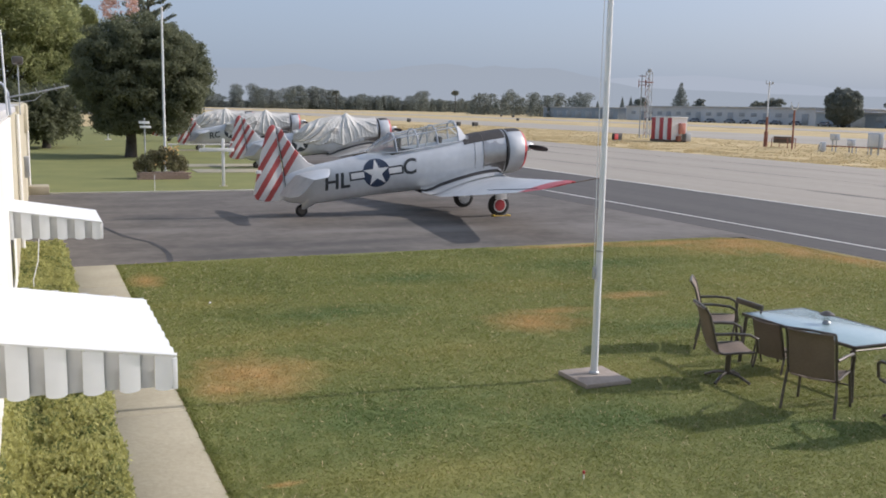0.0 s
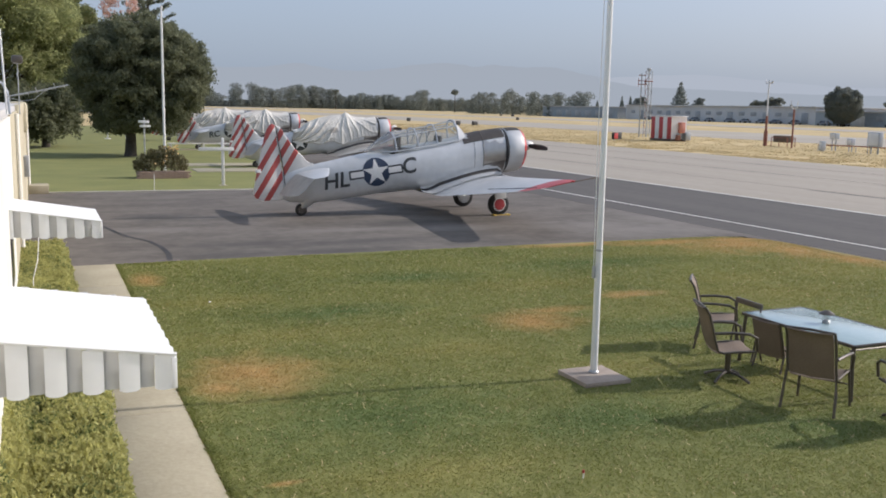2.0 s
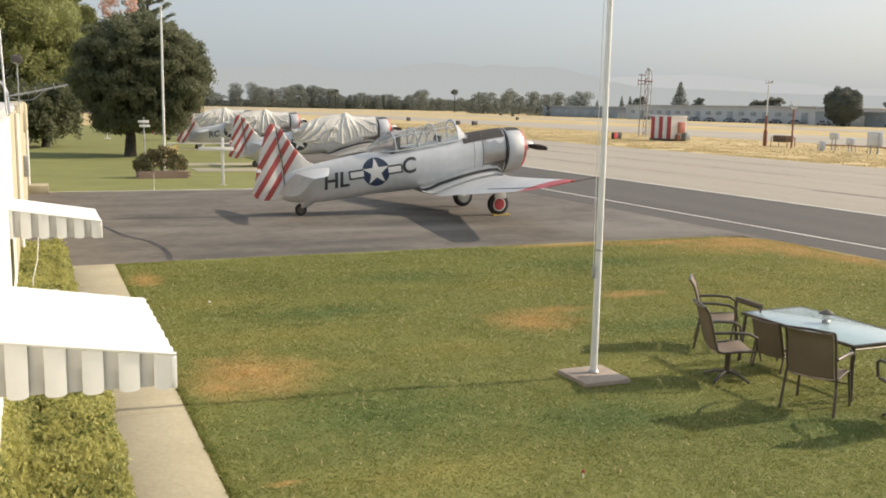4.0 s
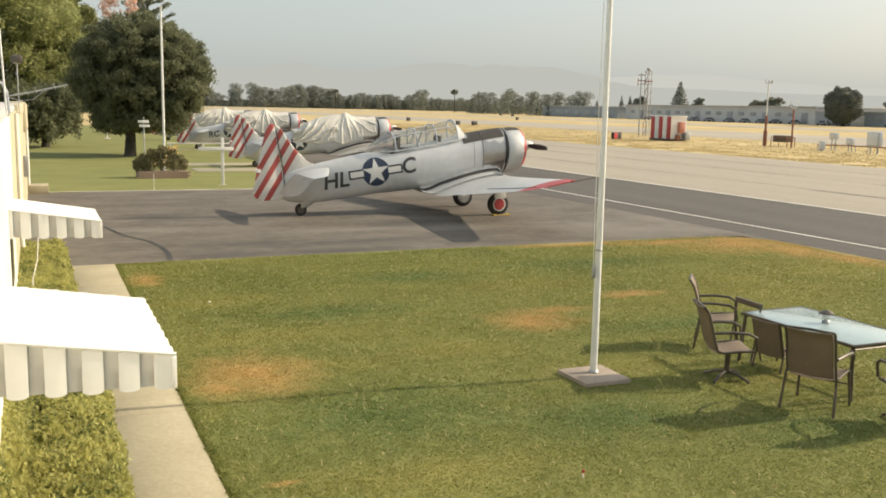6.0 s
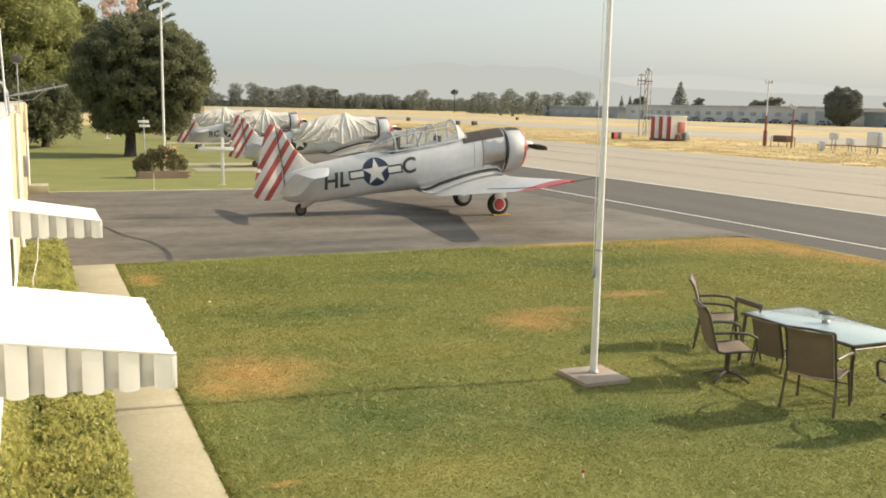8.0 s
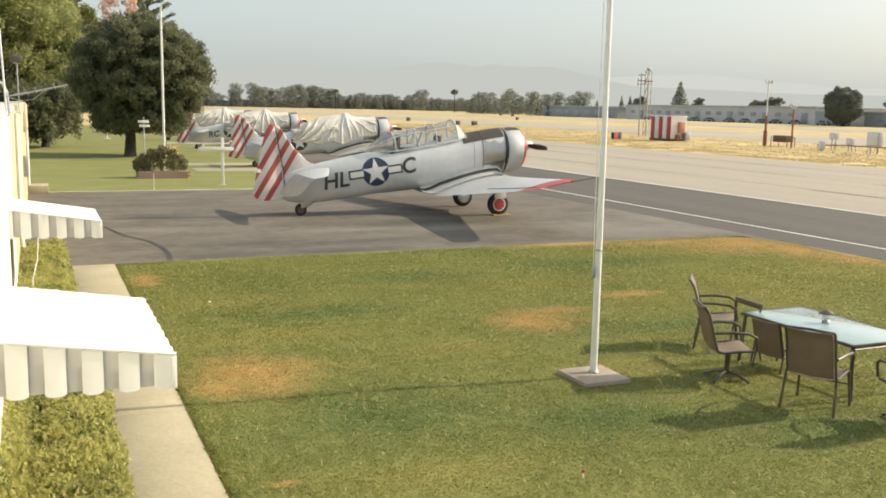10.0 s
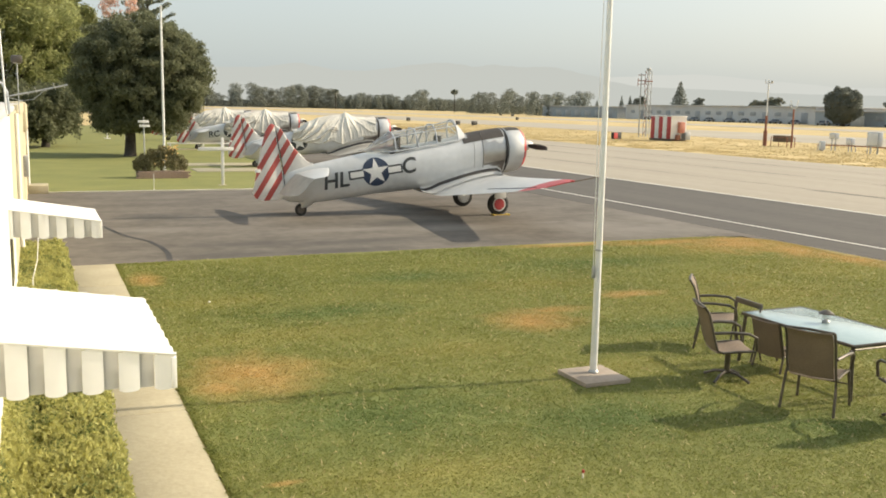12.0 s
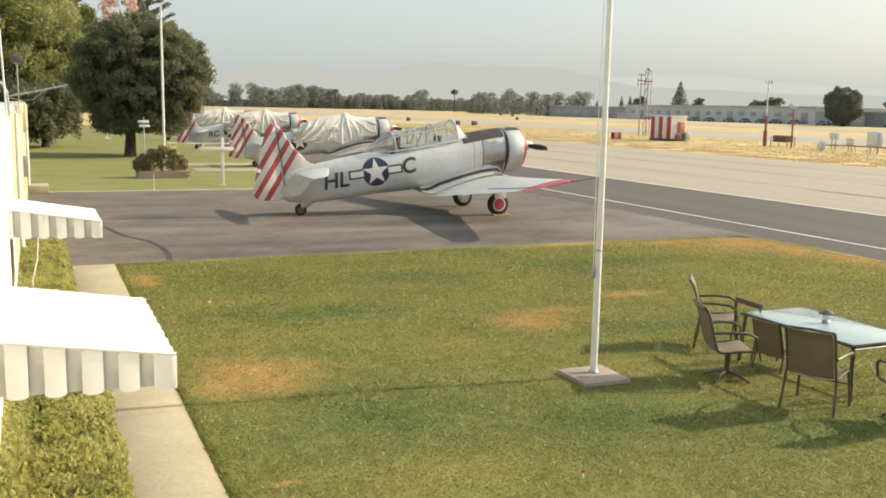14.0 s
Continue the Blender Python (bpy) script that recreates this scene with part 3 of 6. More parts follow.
# ---- building with awnings ----
def building():
    b = empty("building", pose(0, 0, 0), "single-storey cream stucco building with a flat roof", "building")
    part("wall", box(-9.0, -0.33, 15.0, 36.2, -0.05, 3.02), "stucco", b)
    part("wall", box(-9.0, -0.332, -6.0, 15.0, -0.05, 3.0), "stucco_white", b)
    part("roof", box(-9.0, -0.36, -6.0, 36.15, 3.0, 3.12, 0.02), "roofing", b)
    part("fascia", box(-0.40, -0.30, 20.5, 36.25, 2.86, 3.13, 0.01), "stucco", b)
    part("downspout", tube([(-0.28, 35.9, 2.9), (-0.28, 35.9, 0.1)], 0.045, 10), "stucco_white", b)
    part("eave_box", box(-0.80, -0.21, 31.2, 33.2, 2.24, 3.17, 0.12), "stucco", b)
    part("meter_box", box(-0.34, -0.2, 27.2, 27.7, 1.2, 1.75, 0.02), "galv", b)
    for y0, y1 in ((5.6, 7.1), (12.2, 13.3)):
        w = part("window", box(-0.335, -0.324, y0, y1, 0.95, 1.75, 0.003), "window_dark", b)
        part("frame", box(-0.335, -0.315, y0 - 0.05, y1 + 0.05, 0.88, 0.95, 0.005), "white", w)
    part("downpipe", tube([(-0.30, 18.0, 3.0), (-0.29, 18.0, 0.1)], 0.04, 10), "stucco_white", b)
    s = part("step", box(-0.33, 0.34, 35.3, 36.3, -0.05, 0.28, 0.02), "walk")
    tagged(s, "low concrete step block at the building corner", "step", kind="structure")
    # masts and aerial on the roof
    a = empty("roof_antenna", pose(-0.42, 10.2, 3.1), "thin white roof mast with a horizontal boom aerial", "antenna")
    part("mast", tube([(0.17, 0, 0.0), (0.155, 0, 0.4), (0.14, 0, 0.82)], 0.010, 8), "pole_white", a)
    part("boom", tube([(0.17, 0, 0.17), (0.45, 0, 0.23), (0.74, 0, 0.30)], 0.009, 6), "galv", a)
    for i in range(5):
        x = 0.36 + 0.085 * i
        z = .17 + .228 * (x - .17)
        part("element", tube([(x - .012, -.10, z + .035 * (i % 2)), (x, 0, z), (x + .010, .10, z - .02)], 0.004, 5), "galv", a)
    part("cable", tube([(0.2, 0, 0.16), (0.3, 0, 0.13), (0.42, 0, 0.15), (0.5, 0, 0.22), (0.56, 0, 0.255)], 0.004, 5), "galv", a)
    f = empty("roof_floodlight", pose(-0.36, 10.4, 3.1), "small dark floodlight on a thin roof post", "lamp")
    part("post", tube([(0.22, 0, 0), (0.22, 0, 0.50)], 0.006, 6), "galv", f)
    part("head", box(0.165, 0.27, -0.05, 0.05, 0.50, 0.58, 0.02), "chair_metal", f)
    part("conduit", tube([(0.02, 0, 0.33), (0.075, 0, 0.30), (0.115, 0, 0.22), (0.13, 0, 0.0)], 0.013, 8), "jet_grey", f)
    c = tube([(-0.06, 14.3, 1.75), (-0.02, 14.3, 1.4), (-0.05, 14.2, 1.0), (-0.12, 14.1, 0.75), (-0.11, 14.0, 0.4)], 0.007, 6)
    tagged(part("cable", c, "pole_white"), "loose white cable hanging from the awning", "cable")


def awning(y0, y1, z_out, label):
    """Ribbed enamelled metal awning: roof pans across the slope, a side wing of upright slats and a front lip."""
    x_in, x_out = -0.33, 0.69
    rise = 0.16 * (x_out - x_in)
    a = empty("awning", pose(0, 0, 0), label, "awning", "awnings over the windows")
    n = max(4, round((y1 - y0) / 0.205))
    w = (y1 - y0) / n
    for i in range(n):
        ya = y0 + i * w
        prof = [(0, 0.0), (0.03, 0.022), (0.075, 0.024), (0.10, 0.0), (0.10 + (w - 0.10) * 0.98, 0.002)]
        bm = bmesh.new()
        top = [[bm.verts.new((x, ya + u, z + h)) for u, h in prof] for x, z in ((x_in, z_out + rise), (x_out, z_out))]
        low = [[bm.verts.new((x, ya + u, z + h - 0.012)) for u, h in prof] for x, z in ((x_in, z_out + rise), (x_out, z_out))]
        m = len(prof)
        for k in range(m - 1):
            bm.faces.new((top[0][k], top[0][k + 1], top[1][k + 1], top[1][k]))
            bm.faces.new((low[0][k], low[1][k], low[1][k + 1], low[0][k + 1]))
            bm.faces.new((top[1][k], top[1][k + 1], low[1][k + 1], low[1][k]))
            bm.faces.new((top[0][k], low[0][k], low[0][k + 1], top[0][k + 1]))
        part("roof_pan", bm, "awning", a)
    # side wings: broad light slats proud, narrow ones set back and coloured grey for the recess shade
    for ys, out in ((y0, -1), (y1, 1)):
        xb, i = x_out, 0
        while xb > x_in + 0.02:
            xa = max(x_in, xb - (0.114 if i % 2 == 0 else 0.082))
            zt = z_out + 0.16 * (x_out - xb) + 0.005
            zb = z_out - 0.19 + 0.026 * (x_out - xb)
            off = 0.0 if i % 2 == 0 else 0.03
            bm = bmesh.new()
            cols = []
            for k in range(7):
                u = k / 6
                x = xa + (xb - xa) * u
                bow = (0.003 if off == 0 else 0.002) * math.sin(math.pi * u)
                y = ys + out * (0.03 - off + bow)
                dip = 0.015 * math.sin(math.pi * u) ** 0.5 if off == 0 else 0
                cols.append([bm.verts.new((x, y, zt)), bm.verts.new((x, y, zb - dip)), bm.verts.new((x, y - out * 0.008, zb - dip)), bm.verts.new((x, y - out * 0.008, zt))])
            skin(bm, cols)
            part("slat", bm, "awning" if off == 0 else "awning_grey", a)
            xb, i = xa, i + 1
    part("front_lip", box(x_out - 0.02, x_out + 0.012, y0 - 0.04, y1 + 0.03, z_out - 0.20, z_out - 0.014, 0.004), "awning", a)
    edge = bmesh.new()
    tube([(x_in, y0 - 0.032, z_out + rise + 0.005), (x_out + 0.01, y0 - 0.032, z_out + 0.004)], 0.013, 6, edge)
    part("edge_trim", edge, "awning", a)


def hedge():
    h = empty("hedge", pose(0, 0, 0), "clipped yellow-green boxwood hedge along the wall", "hedge")
    rg = np.random.default_rng(5)
    n = 84000
    y = np.where(rg.random(n) < .82, 4.6 + 14.2 * rg.random(n) ** 1.5, rg.uniform(-5, 4.7, n))
    x = rg.uniform(-0.33, 0.56, n)
    lump = np.array([noise.noise((a * 2.1, b * 2.1, 0)) + 0.6 * noise.noise((a * 6, b * 6, 4)) for a, b in zip(x, y)])
    far = np.clip((y - 11.5) / 1.0, 0, 1)
    x = np.where(x > 0, x * (1 - .2 * far), x)
    top = 0.50 + 0.12 * far + 0.07 * lump + .30 * np.clip((-.14 - x) / .18, 0, 1) * (1 - far)
    edge = np.clip((0.56 - .11 * far - x) / 0.12, 0, 1)
    z = top * (0.55 + 0.45 * edge ** 0.5) * np.where(rg.random(n) < 0.6, 1 - 0.12 * rg.random(n), rg.random(n))
    x = x + 0.05 * lump * (1 - edge)
    # upright sprigs, several narrow leaves to each
    c = np.repeat(np.stack([x, y, z], 1)[:26000], 5, axis=0)
    up = rg.random(len(c))
    c += np.stack([rg.normal(0, .011, len(c)), rg.normal(0, .011, len(c)), up * .055], 1)
    c[:, :2] += .010 * np.sin(7 * up)[:, None] * rg.normal(0, 1, (len(c), 2))
    part("foliage", leaf_cloud("foliage", c, 0.019, 7, flat=-.9, stretch=2.3), "hedge", h)["kind"] = "stuff"
    part("leaves", leaf_cloud("leaves", np.stack([x, y, z], 1)[26000:], 0.030, 6, flat=-.5, stretch=1.7), "hedge", h)["kind"] = "stuff"
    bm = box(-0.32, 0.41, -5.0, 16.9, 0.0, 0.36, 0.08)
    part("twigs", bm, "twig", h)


# ---- airplanes ----
FUS = [(-6.42, .86, .04, .34), (-6.2, .87, .12, .45), (-5.6, .925, .24, .565), (-4.6, 1.085, .36, .615), (-3.6, 1.26, .46, .65), (-2.6, 1.38, .54, .69), (-1.6, 1.50, .59, .71),
       (-1.0, 1.60, .61, .74), (-0.7, 1.665, .62, .765), (0.0, 1.79, .64, .76), (0.56, 1.88, .65, .745)]


def fus_at(x):
    for (xa, za, wa, ha), (xb, zb, wb, hb) in zip(FUS, FUS[1:]):
        if x <= xb:
            u = max(0.0, (x - xa) / (xb - xa))
            return za + (zb - za) * u, wa + (wb - wa) * u, ha + (hb - ha) * u
    return FUS[-1][1:]


POW = 2.35


def side_y(x, z, lift):
    """The fuselage's right flank at x, z, lifted outward."""
    cz, w, h = fus_at(x)
    q = min(0.98, abs(z - cz) / h)
    return -(w * (1 - q ** POW) ** (1 / POW) + lift)


def airfoil(y, x_le, x_te, z, thick, twist=0.0):
    """A closed wing section across the y axis; positive twist lifts the leading edge."""
    out = []
    c = x_le - x_te
    us = [1, .92, .8, .65, .5, .35, .2, .1, .04, .01, 0]
    up = [(u, 2.9 * thick * (math.sqrt(u) * (1 - u) * 0.5 + 0.12 * u * (1 - u))) for u in us]
    for u, t in up:
        out.append((x_le - c * u, y, z + t * c * 1.15 + math.tan(twist) * c * (0.35 - u)))
    for u, t in up[::-1][1:-1]:
        out.append((x_le - c * u, y, z - t * c * 0.6 + math.tan(twist) * c * (0.35 - u)))
    return out


def flat_fin(outline, thick, y0=0.0):
    """A fin-like plate with softened rim from an (x, z) outline."""
    bm = bmesh.new()
    cx = sum(p[0] for p in outline) / len(outline)
    cz = sum(p[1] for p in outline) / len(outline)
    secs = []
    for k, s in ((-1, 0.90), (-0.55, 0.985), (0, 1.0), (0.55, 0.985), (1, 0.90)):
        secs.append([(cx + (x - cx) * s, y0 + k * thick, cz + (z - cz) * s) for x, z in outline])
    return loft(secs, bm=bm)


def decal(bm_flat, lift, name):
    """Flat outline in (x, z), cut fine and laid on the right flank."""
    bmesh.ops.triangulate(bm_flat, faces=bm_flat.faces)
    for _ in range(3):
        long = [e for e in bm_flat.edges if e.calc_length() > 0.09]
        if long:
            bmesh.ops.subdivide_edges(bm_flat, edges=long, cuts=1)
            bmesh.ops.triangulate(bm_flat, faces=bm_flat.faces)
    for v in bm_flat.verts:
        v.co.y = side_y(v.co.x, v.co.z, lift)
    return bm_mesh(bm_flat, name)


def poly_xz(loops):
    bm = bmesh.new()
    for pts in loops:
        bm.faces.new([bm.verts.new((x, 0, z)) for x, z in pts])
    return bm


def text_xz(word, x, z, height, lean):
    cu = bpy.data.curves.new("word", "FONT")
    cu.body, cu.size, cu.resolution_u = word, height / 0.69, 4
    cu.offset = 0.014
    ob = new("word", cu)
    dg = bpy.context.evaluated_depsgraph_get()
    me = bpy.data.meshes.new_from_object(ob.evaluated_get(dg))
    bpy.data.objects.remove(ob)
    bm = bmesh.new()
    bm.from_mesh(me)
    for v in bm.verts:
        px, pz = v.co.x, v.co.y
        v.co = Vector((x + px * math.cos(lean), 0, z + pz + px * math.sin(lean)))
    return bm


def wheel(parent, centre, r, w, label, hub="red", rim="white"):
    """A tyre with rounded shoulders, a disc and a hub cap."""
    x, y, z = centre
    g = part("tyre", lathe([(-w * .5, r * .62), (-w * .5, r * .82), (-w * .36, r * .96), (-w * .12, r), (w * .12, r), (w * .36, r * .96), (w * .5, r * .82), (w * .5, r * .62)], "y", 28, centre), "rubber", parent, label)
    part("rim", lathe([(-w * .46, r * .66), (-w * .52, r * .60), (-w * .50, r * .52), (w * .50, r * .52), (w * .52, r * .60), (w * .46, r * .66)], "y", 28, centre), rim, g)
    s = 1 if y > 0 else -1
    part("hub", lathe([(s * w * .3, r * .5), (s * w * .545, r * .5), (s * w * .56, r * .2)], "y", 24, centre), hub, g)
    part("brake_drum", lathe([(-s * w * .3, r * .5), (-s * w * .545, r * .5), (-s * w * .56, r * .2)], "y", 24, centre), "galv", g)
    return g


def trainer(name, at, label, letters, covered, group):
    """Radial-engined low-wing training monoplane standing on its tail wheel, nose towards +x."""
    t = empty(name, at, label, "airplane", group)
    secs = [ring_yz(x, 0, z, w, h, 32, POW) for x, z, w, h in FUS]
    part("fuselage", loft(secs), "silver", t)
    # accessory section and cowling, tilted with the thrust line
    part("engine_collar", loft([ring_yz(-0.2, 0, 1.754, .637, .763, 32, POW), ring_yz(0.2, 0, 1.822, .648, .757, 32, 2.3), ring_yz(0.56, 0, 1.882, .658, .748, 32, 2.2), ring_yz(0.75, 0, 1.93, .64, .66, 32)]), "metal_bare", t, "bare metal panels behind the engine")
    # lower flank of the collar: the ground's dark reflection and soot, as colour
    lo = [[(x, y * 1.006, z) for _, y, z in ring_yz(x, 0, zc, w, h, 48, 2.25)[26:35]] for x, zc, w, h in ((-.17, 1.76, .642, .764), (.2, 1.822, .653, .76), (.53, 1.879, .661, .752))]
    part("dark_collar_panel", loft(lo, caps=False, loop=False), "soot_reflection", t, "dark lower collar panel, soot and ground reflection in its colour")
    cowl = lambda r0: [ring_yz(x, 0, z, r, r, 36) for x, z, r in r0]
    part("cowling", loft(cowl([(0.64, 1.912, .62), (0.66, 1.914, .69), (0.69, 1.917, .708), (0.92, 1.938, .712), (1.15, 1.955, .70), (1.205, 1.96, .684)]), caps=False), "silver", t, "round silver engine cowling")
    part("cowl_lip", loft(cowl([(1.20, 1.96, .686), (1.26, 1.965, .657), (1.32, 1.97, .61), (1.335, 1.972, .565), (1.30, 1.97, .54), (1.12, 1.95, .55)]), caps=False), "red", t, "red painted cowling lip")
    part("cowl_band", loft(cowl([(0.575, 1.902, .68), (0.585, 1.904, .722), (0.65, 1.913, .727), (0.665, 1.915, .70)]), caps=False), "chair_metal" if covered else "black", t)
    part("engine", loft(cowl([(1.06, 1.925, .62), (1.18, 1.945, .60), (1.24, 1.955, .25), (1.40, 1.97, .22)])), "black", t, "dark radial engine")
    for i in range(9):
        a = 2 * math.pi * i / 9
        p0, p1 = Vector((1.20, 0.22 * math.cos(a), 1.945 + 0.22 * math.sin(a))), Vector((1.20, 0.53 * math.cos(a), 1.945 + 0.53 * math.sin(a)))
        part("cylinder_head", tube([p0, p1], 0.085, 8), "galv", t)
    part("propeller_hub", loft([ring_yz(x, 0, z, r, r, 16) for x, z, r in ((1.36, 1.98, .11), (1.50, 2.03, .15), (1.66, 2.07, .165), (1.78, 2.095, .12), (1.86, 2.11, .05), (1.875, 2.113, .012))]), "white", t, "pale propeller hub")
    for s in (-1, 1):
        bl = []
        for u, c, th in ((0.06, .05, .045), (.25, .085, .03), (.55, .10, .018), (.9, .09, .012), (1.18, .07, .008), (1.32, .035, .005)):
            a = radians(32 - 16 * u)
            pts = []
            for k in range(8):
                b = 2 * math.pi * k / 8
                e, f = c * math.cos(b), th * math.sin(b)
                pts.append((1.66 + e * math.sin(a) + f * math.cos(a), s * u, 2.07 + s * (e * math.cos(a) - f * math.sin(a)) + 0.02 * s * u))
            bl.append(pts)
        part("propeller_blade", loft(bl), "black", t)
    # antiglare deck ahead of the windscreen
    for x in (-0.205, -0.5):
        cz, w, h = fus_at(x)
        ring = ring_yz(x, 0, cz, w + .002, h + .002, 40, POW)
        part("panel_seam", tube(ring + ring[:1], .011 if x > -.3 else .005, 5), "chair_metal", t)
    deck = []
    for x in (-0.84, -0.5, -0.2, 0.2, 0.54):
        cz, w, h = fus_at(x)
        row = []
        for k in range(13):
            a = radians(38 + 104 * k / 12)
            c, s = math.cos(a), math.sin(a)
            row.append((x, (w + .006) * math.copysign(abs(c) ** (2 / POW), c), cz + (h + .006) * s ** (2 / POW)))
        deck.append(row)
    part("antiglare_panel", loft(deck, caps=False, loop=False), "glare", t, "dull black antiglare panel")
    top = [[(x, (r + .005) * math.cos(radians(62 + 56 * k / 10)), z + (r + .005) * math.sin(radians(62 + 56 * k / 10))) for k in range(11)] for x, z, r in ((0.705, 1.918, .709), (0.92, 1.938, .712), (1.15, 1.955, .70), (1.20, 1.96, .687))]
    part("antiglare_panel", loft(top, caps=False, loop=False), "glare", t, "dull black strip on the cowling")
    # wings
    for s in (-1, 1):
        inner = [(0.0, .62, -2.0, .94, .115), (1.38, .60, -1.95, .94, .10)]
        outer = [(1.38, .60, -1.95, .94, .10), (3.5, .19, -1.86, 1.13, .075), (5.4, -.17, -1.76, 1.30, .058), (6.18, -.36, -1.66, 1.375, .05), (6.46, -.52, -1.58, 1.40, .045), (6.63, -.72, -1.42, 1.405, .03)]
        tw = radians(10.5)
        part("wing_centre", loft([airfoil(s * y, a, b, z, th, tw) for y, a, b, z, th in inner]), "silver_dull" if covered else "silver", t)
        wg = part("wing", loft([airfoil(s * y, a, b, z, th, tw) for y, a, b, z, th in outer]), "silver_dull" if covered else "silver", t, "weathered silver wing" if covered else "silver outer wing panel")
        tip = [(y, a, b, z, th) for y, a, b, z, th in ((5.77, -.258, -1.715, 1.336, .0555), (6.18, -.355, -1.665, 1.375, .0505), (6.46, -.515, -1.585, 1.40, .0455), (6.64, -.71, -1.43, 1.405, .031))]
        part("wing_tip", loft([airfoil(s * y, a + .006, b - .006, z, th + .004, tw) for y, a, b, z, th in tip]), "red", wg, "red wing tip")
        # aileron and flap gaps
        gap = []
        for (ya, la, ta, za, ha), (yb, lb, tb, zb, hb) in zip(outer[1:3], outer[2:4]):
            for k in range(4):
                f = k / 3
                le, te, z, th = la + (lb - la) * f, ta + (tb - ta) * f, za + (zb - za) * f, ha + (hb - ha) * f
                gap.append((le - (le - te) * .8, s * (ya + (yb - ya) * f), airfoil(0, le, te, z, th, tw)[2][2] + .002))
        part("hinge_gap", tube(gap, 0.012, 5), "black", wg)
        def wing_top(x):
            c, u = .62 + 2.0, max(0.0, min(1.0, (.62 - x) / 2.62))
            return .94 + 2.9 * .115 * (math.sqrt(u) * (1 - u) * .5 + .12 * u * (1 - u)) * c * 1.15 + math.tan(tw) * c * (.35 - u)
        fil = []
        for x in (.56, .45, .3, 0, -.4, -.8, -1.2, -1.6, -1.85, -2.05, -2.2):
            z0 = wing_top(max(x, -1.98)) + .004 + max(0, -1.98 - x) * .25
            up = .30 * min(1, (.62 - x) / .3) * (1 if x > -1.6 else max(.25, (x + 2.8) / 1.2))
            y0 = .64 + .26 * (1 if x > -1.9 else max(.05, (x + 2.55) / .65)) * min(1, (.70 - x) / .3)
            y2 = -side_y(x, z0 + up, .006)
            y1 = min(y0, -side_y(x, z0, .01))
            fil.append([(x, s * ((1 - t0) ** 2 * y0 + 2 * t0 * (1 - t0) * (y1 + .05) + t0 * t0 * y2), z0 + up * t0 * t0) for t0 in [k / 8 for k in range(9)]])
        part("root_fillet", loft(fil, caps=False, loop=False), "silver_dull" if covered else "silver", t)
        strip = []
        for row in fil[1:]:
            strip.append([(row[k][0], row[k][1] + s * .006, row[k][2] + .006) for k in (4, 5, 6)])
        part("walkway_strip", loft(strip, caps=False, loop=False), "glare", t, "black non-slip walkway on the wing root")
        # landing gear
        leg = part("gear_leg", tube([(0.12, s * 1.29, 1.0), (0.02, s * 1.29, .50), (0.0, s * 1.22, .34)], .06, 10), "silver", t)
        part("gear_door", box(-0.19, 0.21, s * 1.445 - .014, s * 1.445 + .014, .53, .86, .03), "white", leg)
        wheel(t, (0, s * 1.30, .34), .34, .20, "black tyre with a red hub", rim="white" if s < 0 else "galv")
    part("navigation_light", box(-.62, -.50, -6.56, -6.50, 1.45, 1.49, .015), "red", t)
    part("pitot_tube", tube([(-.6, -6.45, 1.43), (-.05, -6.5, 1.52), (.28, -6.54, 1.575)], .013, 6), "brown_box", t)
    # tail
    fin = [(-5.15, 1.46), (-5.4, 1.50), (-5.66, 1.60), (-6.02, 1.96), (-6.34, 2.38), (-6.47, 2.60), (-6.60, 2.64), (-6.53, 2.2), (-6.42, 1.6), (-6.33, 1.0), (-6.3, .66), (-5.9, .74), (-5.5, 1.1)]
    part("fin", flat_fin(fin, .055), "tail" , t, "tail fin with red and white diagonal stripes")
    rud = [(-6.60, 2.64), (-6.70, 2.69), (-6.80, 2.62), (-6.88, 2.45), (-7.02, 1.9), (-7.16, 1.2), (-7.25, .70), (-7.18, .54), (-6.95, .46), (-6.5, .48), (-6.33, .56), (-6.36, 1.0), (-6.44, 1.6), (-6.55, 2.2)]
    r = part("rudder", flat_fin([(x - .012, z) for x, z in rud], .05), "tail", t, "rudder with red and white diagonal stripes")
    part("hinge_gap", tube([(-6.585, -.056, 2.5), (-6.55, -.06, 2.2), (-6.43, -.06, 1.6), (-6.35, -.06, 1.0), (-6.32, -.055, .75)], .014, 6), "black", r)
    part("trim_tab", box(-7.2, -7.04, -.06, -.045, 1.28, 1.38, .004), "white", r)
    for s in (-1, 1):
        st = [(.10, -5.02, -6.02, 1.355, .07), (1.2, -5.34, -6.0, 1.30, .06), (1.74, -5.54, -5.97, 1.272, .05), (1.90, -5.66, -5.95, 1.262, .03)]
        stab = part("stabiliser", loft([airfoil(s * y, a, b, z, th, radians(9)) for y, a, b, z, th in st]), "silver", t)
        el = [(.16, -6.03, -6.55, 1.035, .12), (1.2, -6.01, -6.50, 1.04, .11), (1.74, -5.985, -6.40, 1.055, .10), (1.90, -5.965, -6.26, 1.11, .07)]      # hanging down
        # duller silver than the stabiliser, standing for the elevator's shaded side
        part("elevator", loft([airfoil(s * y, a, b, z, th, radians(48)) for y, a, b, z, th in el]), "silver_dull", stab, "drooping elevator, its shade put into a duller grey")
    part("tail_strut", tube([(-5.62, 0, .50), (-5.72, 0, .36), (-5.85, 0, .22)], .22, 10, r1=.06), "silver", t)
    wheel(t, (-5.85, 0, .18), .18, .11, "small black tail tyre", "chair_metal", "chair_metal")
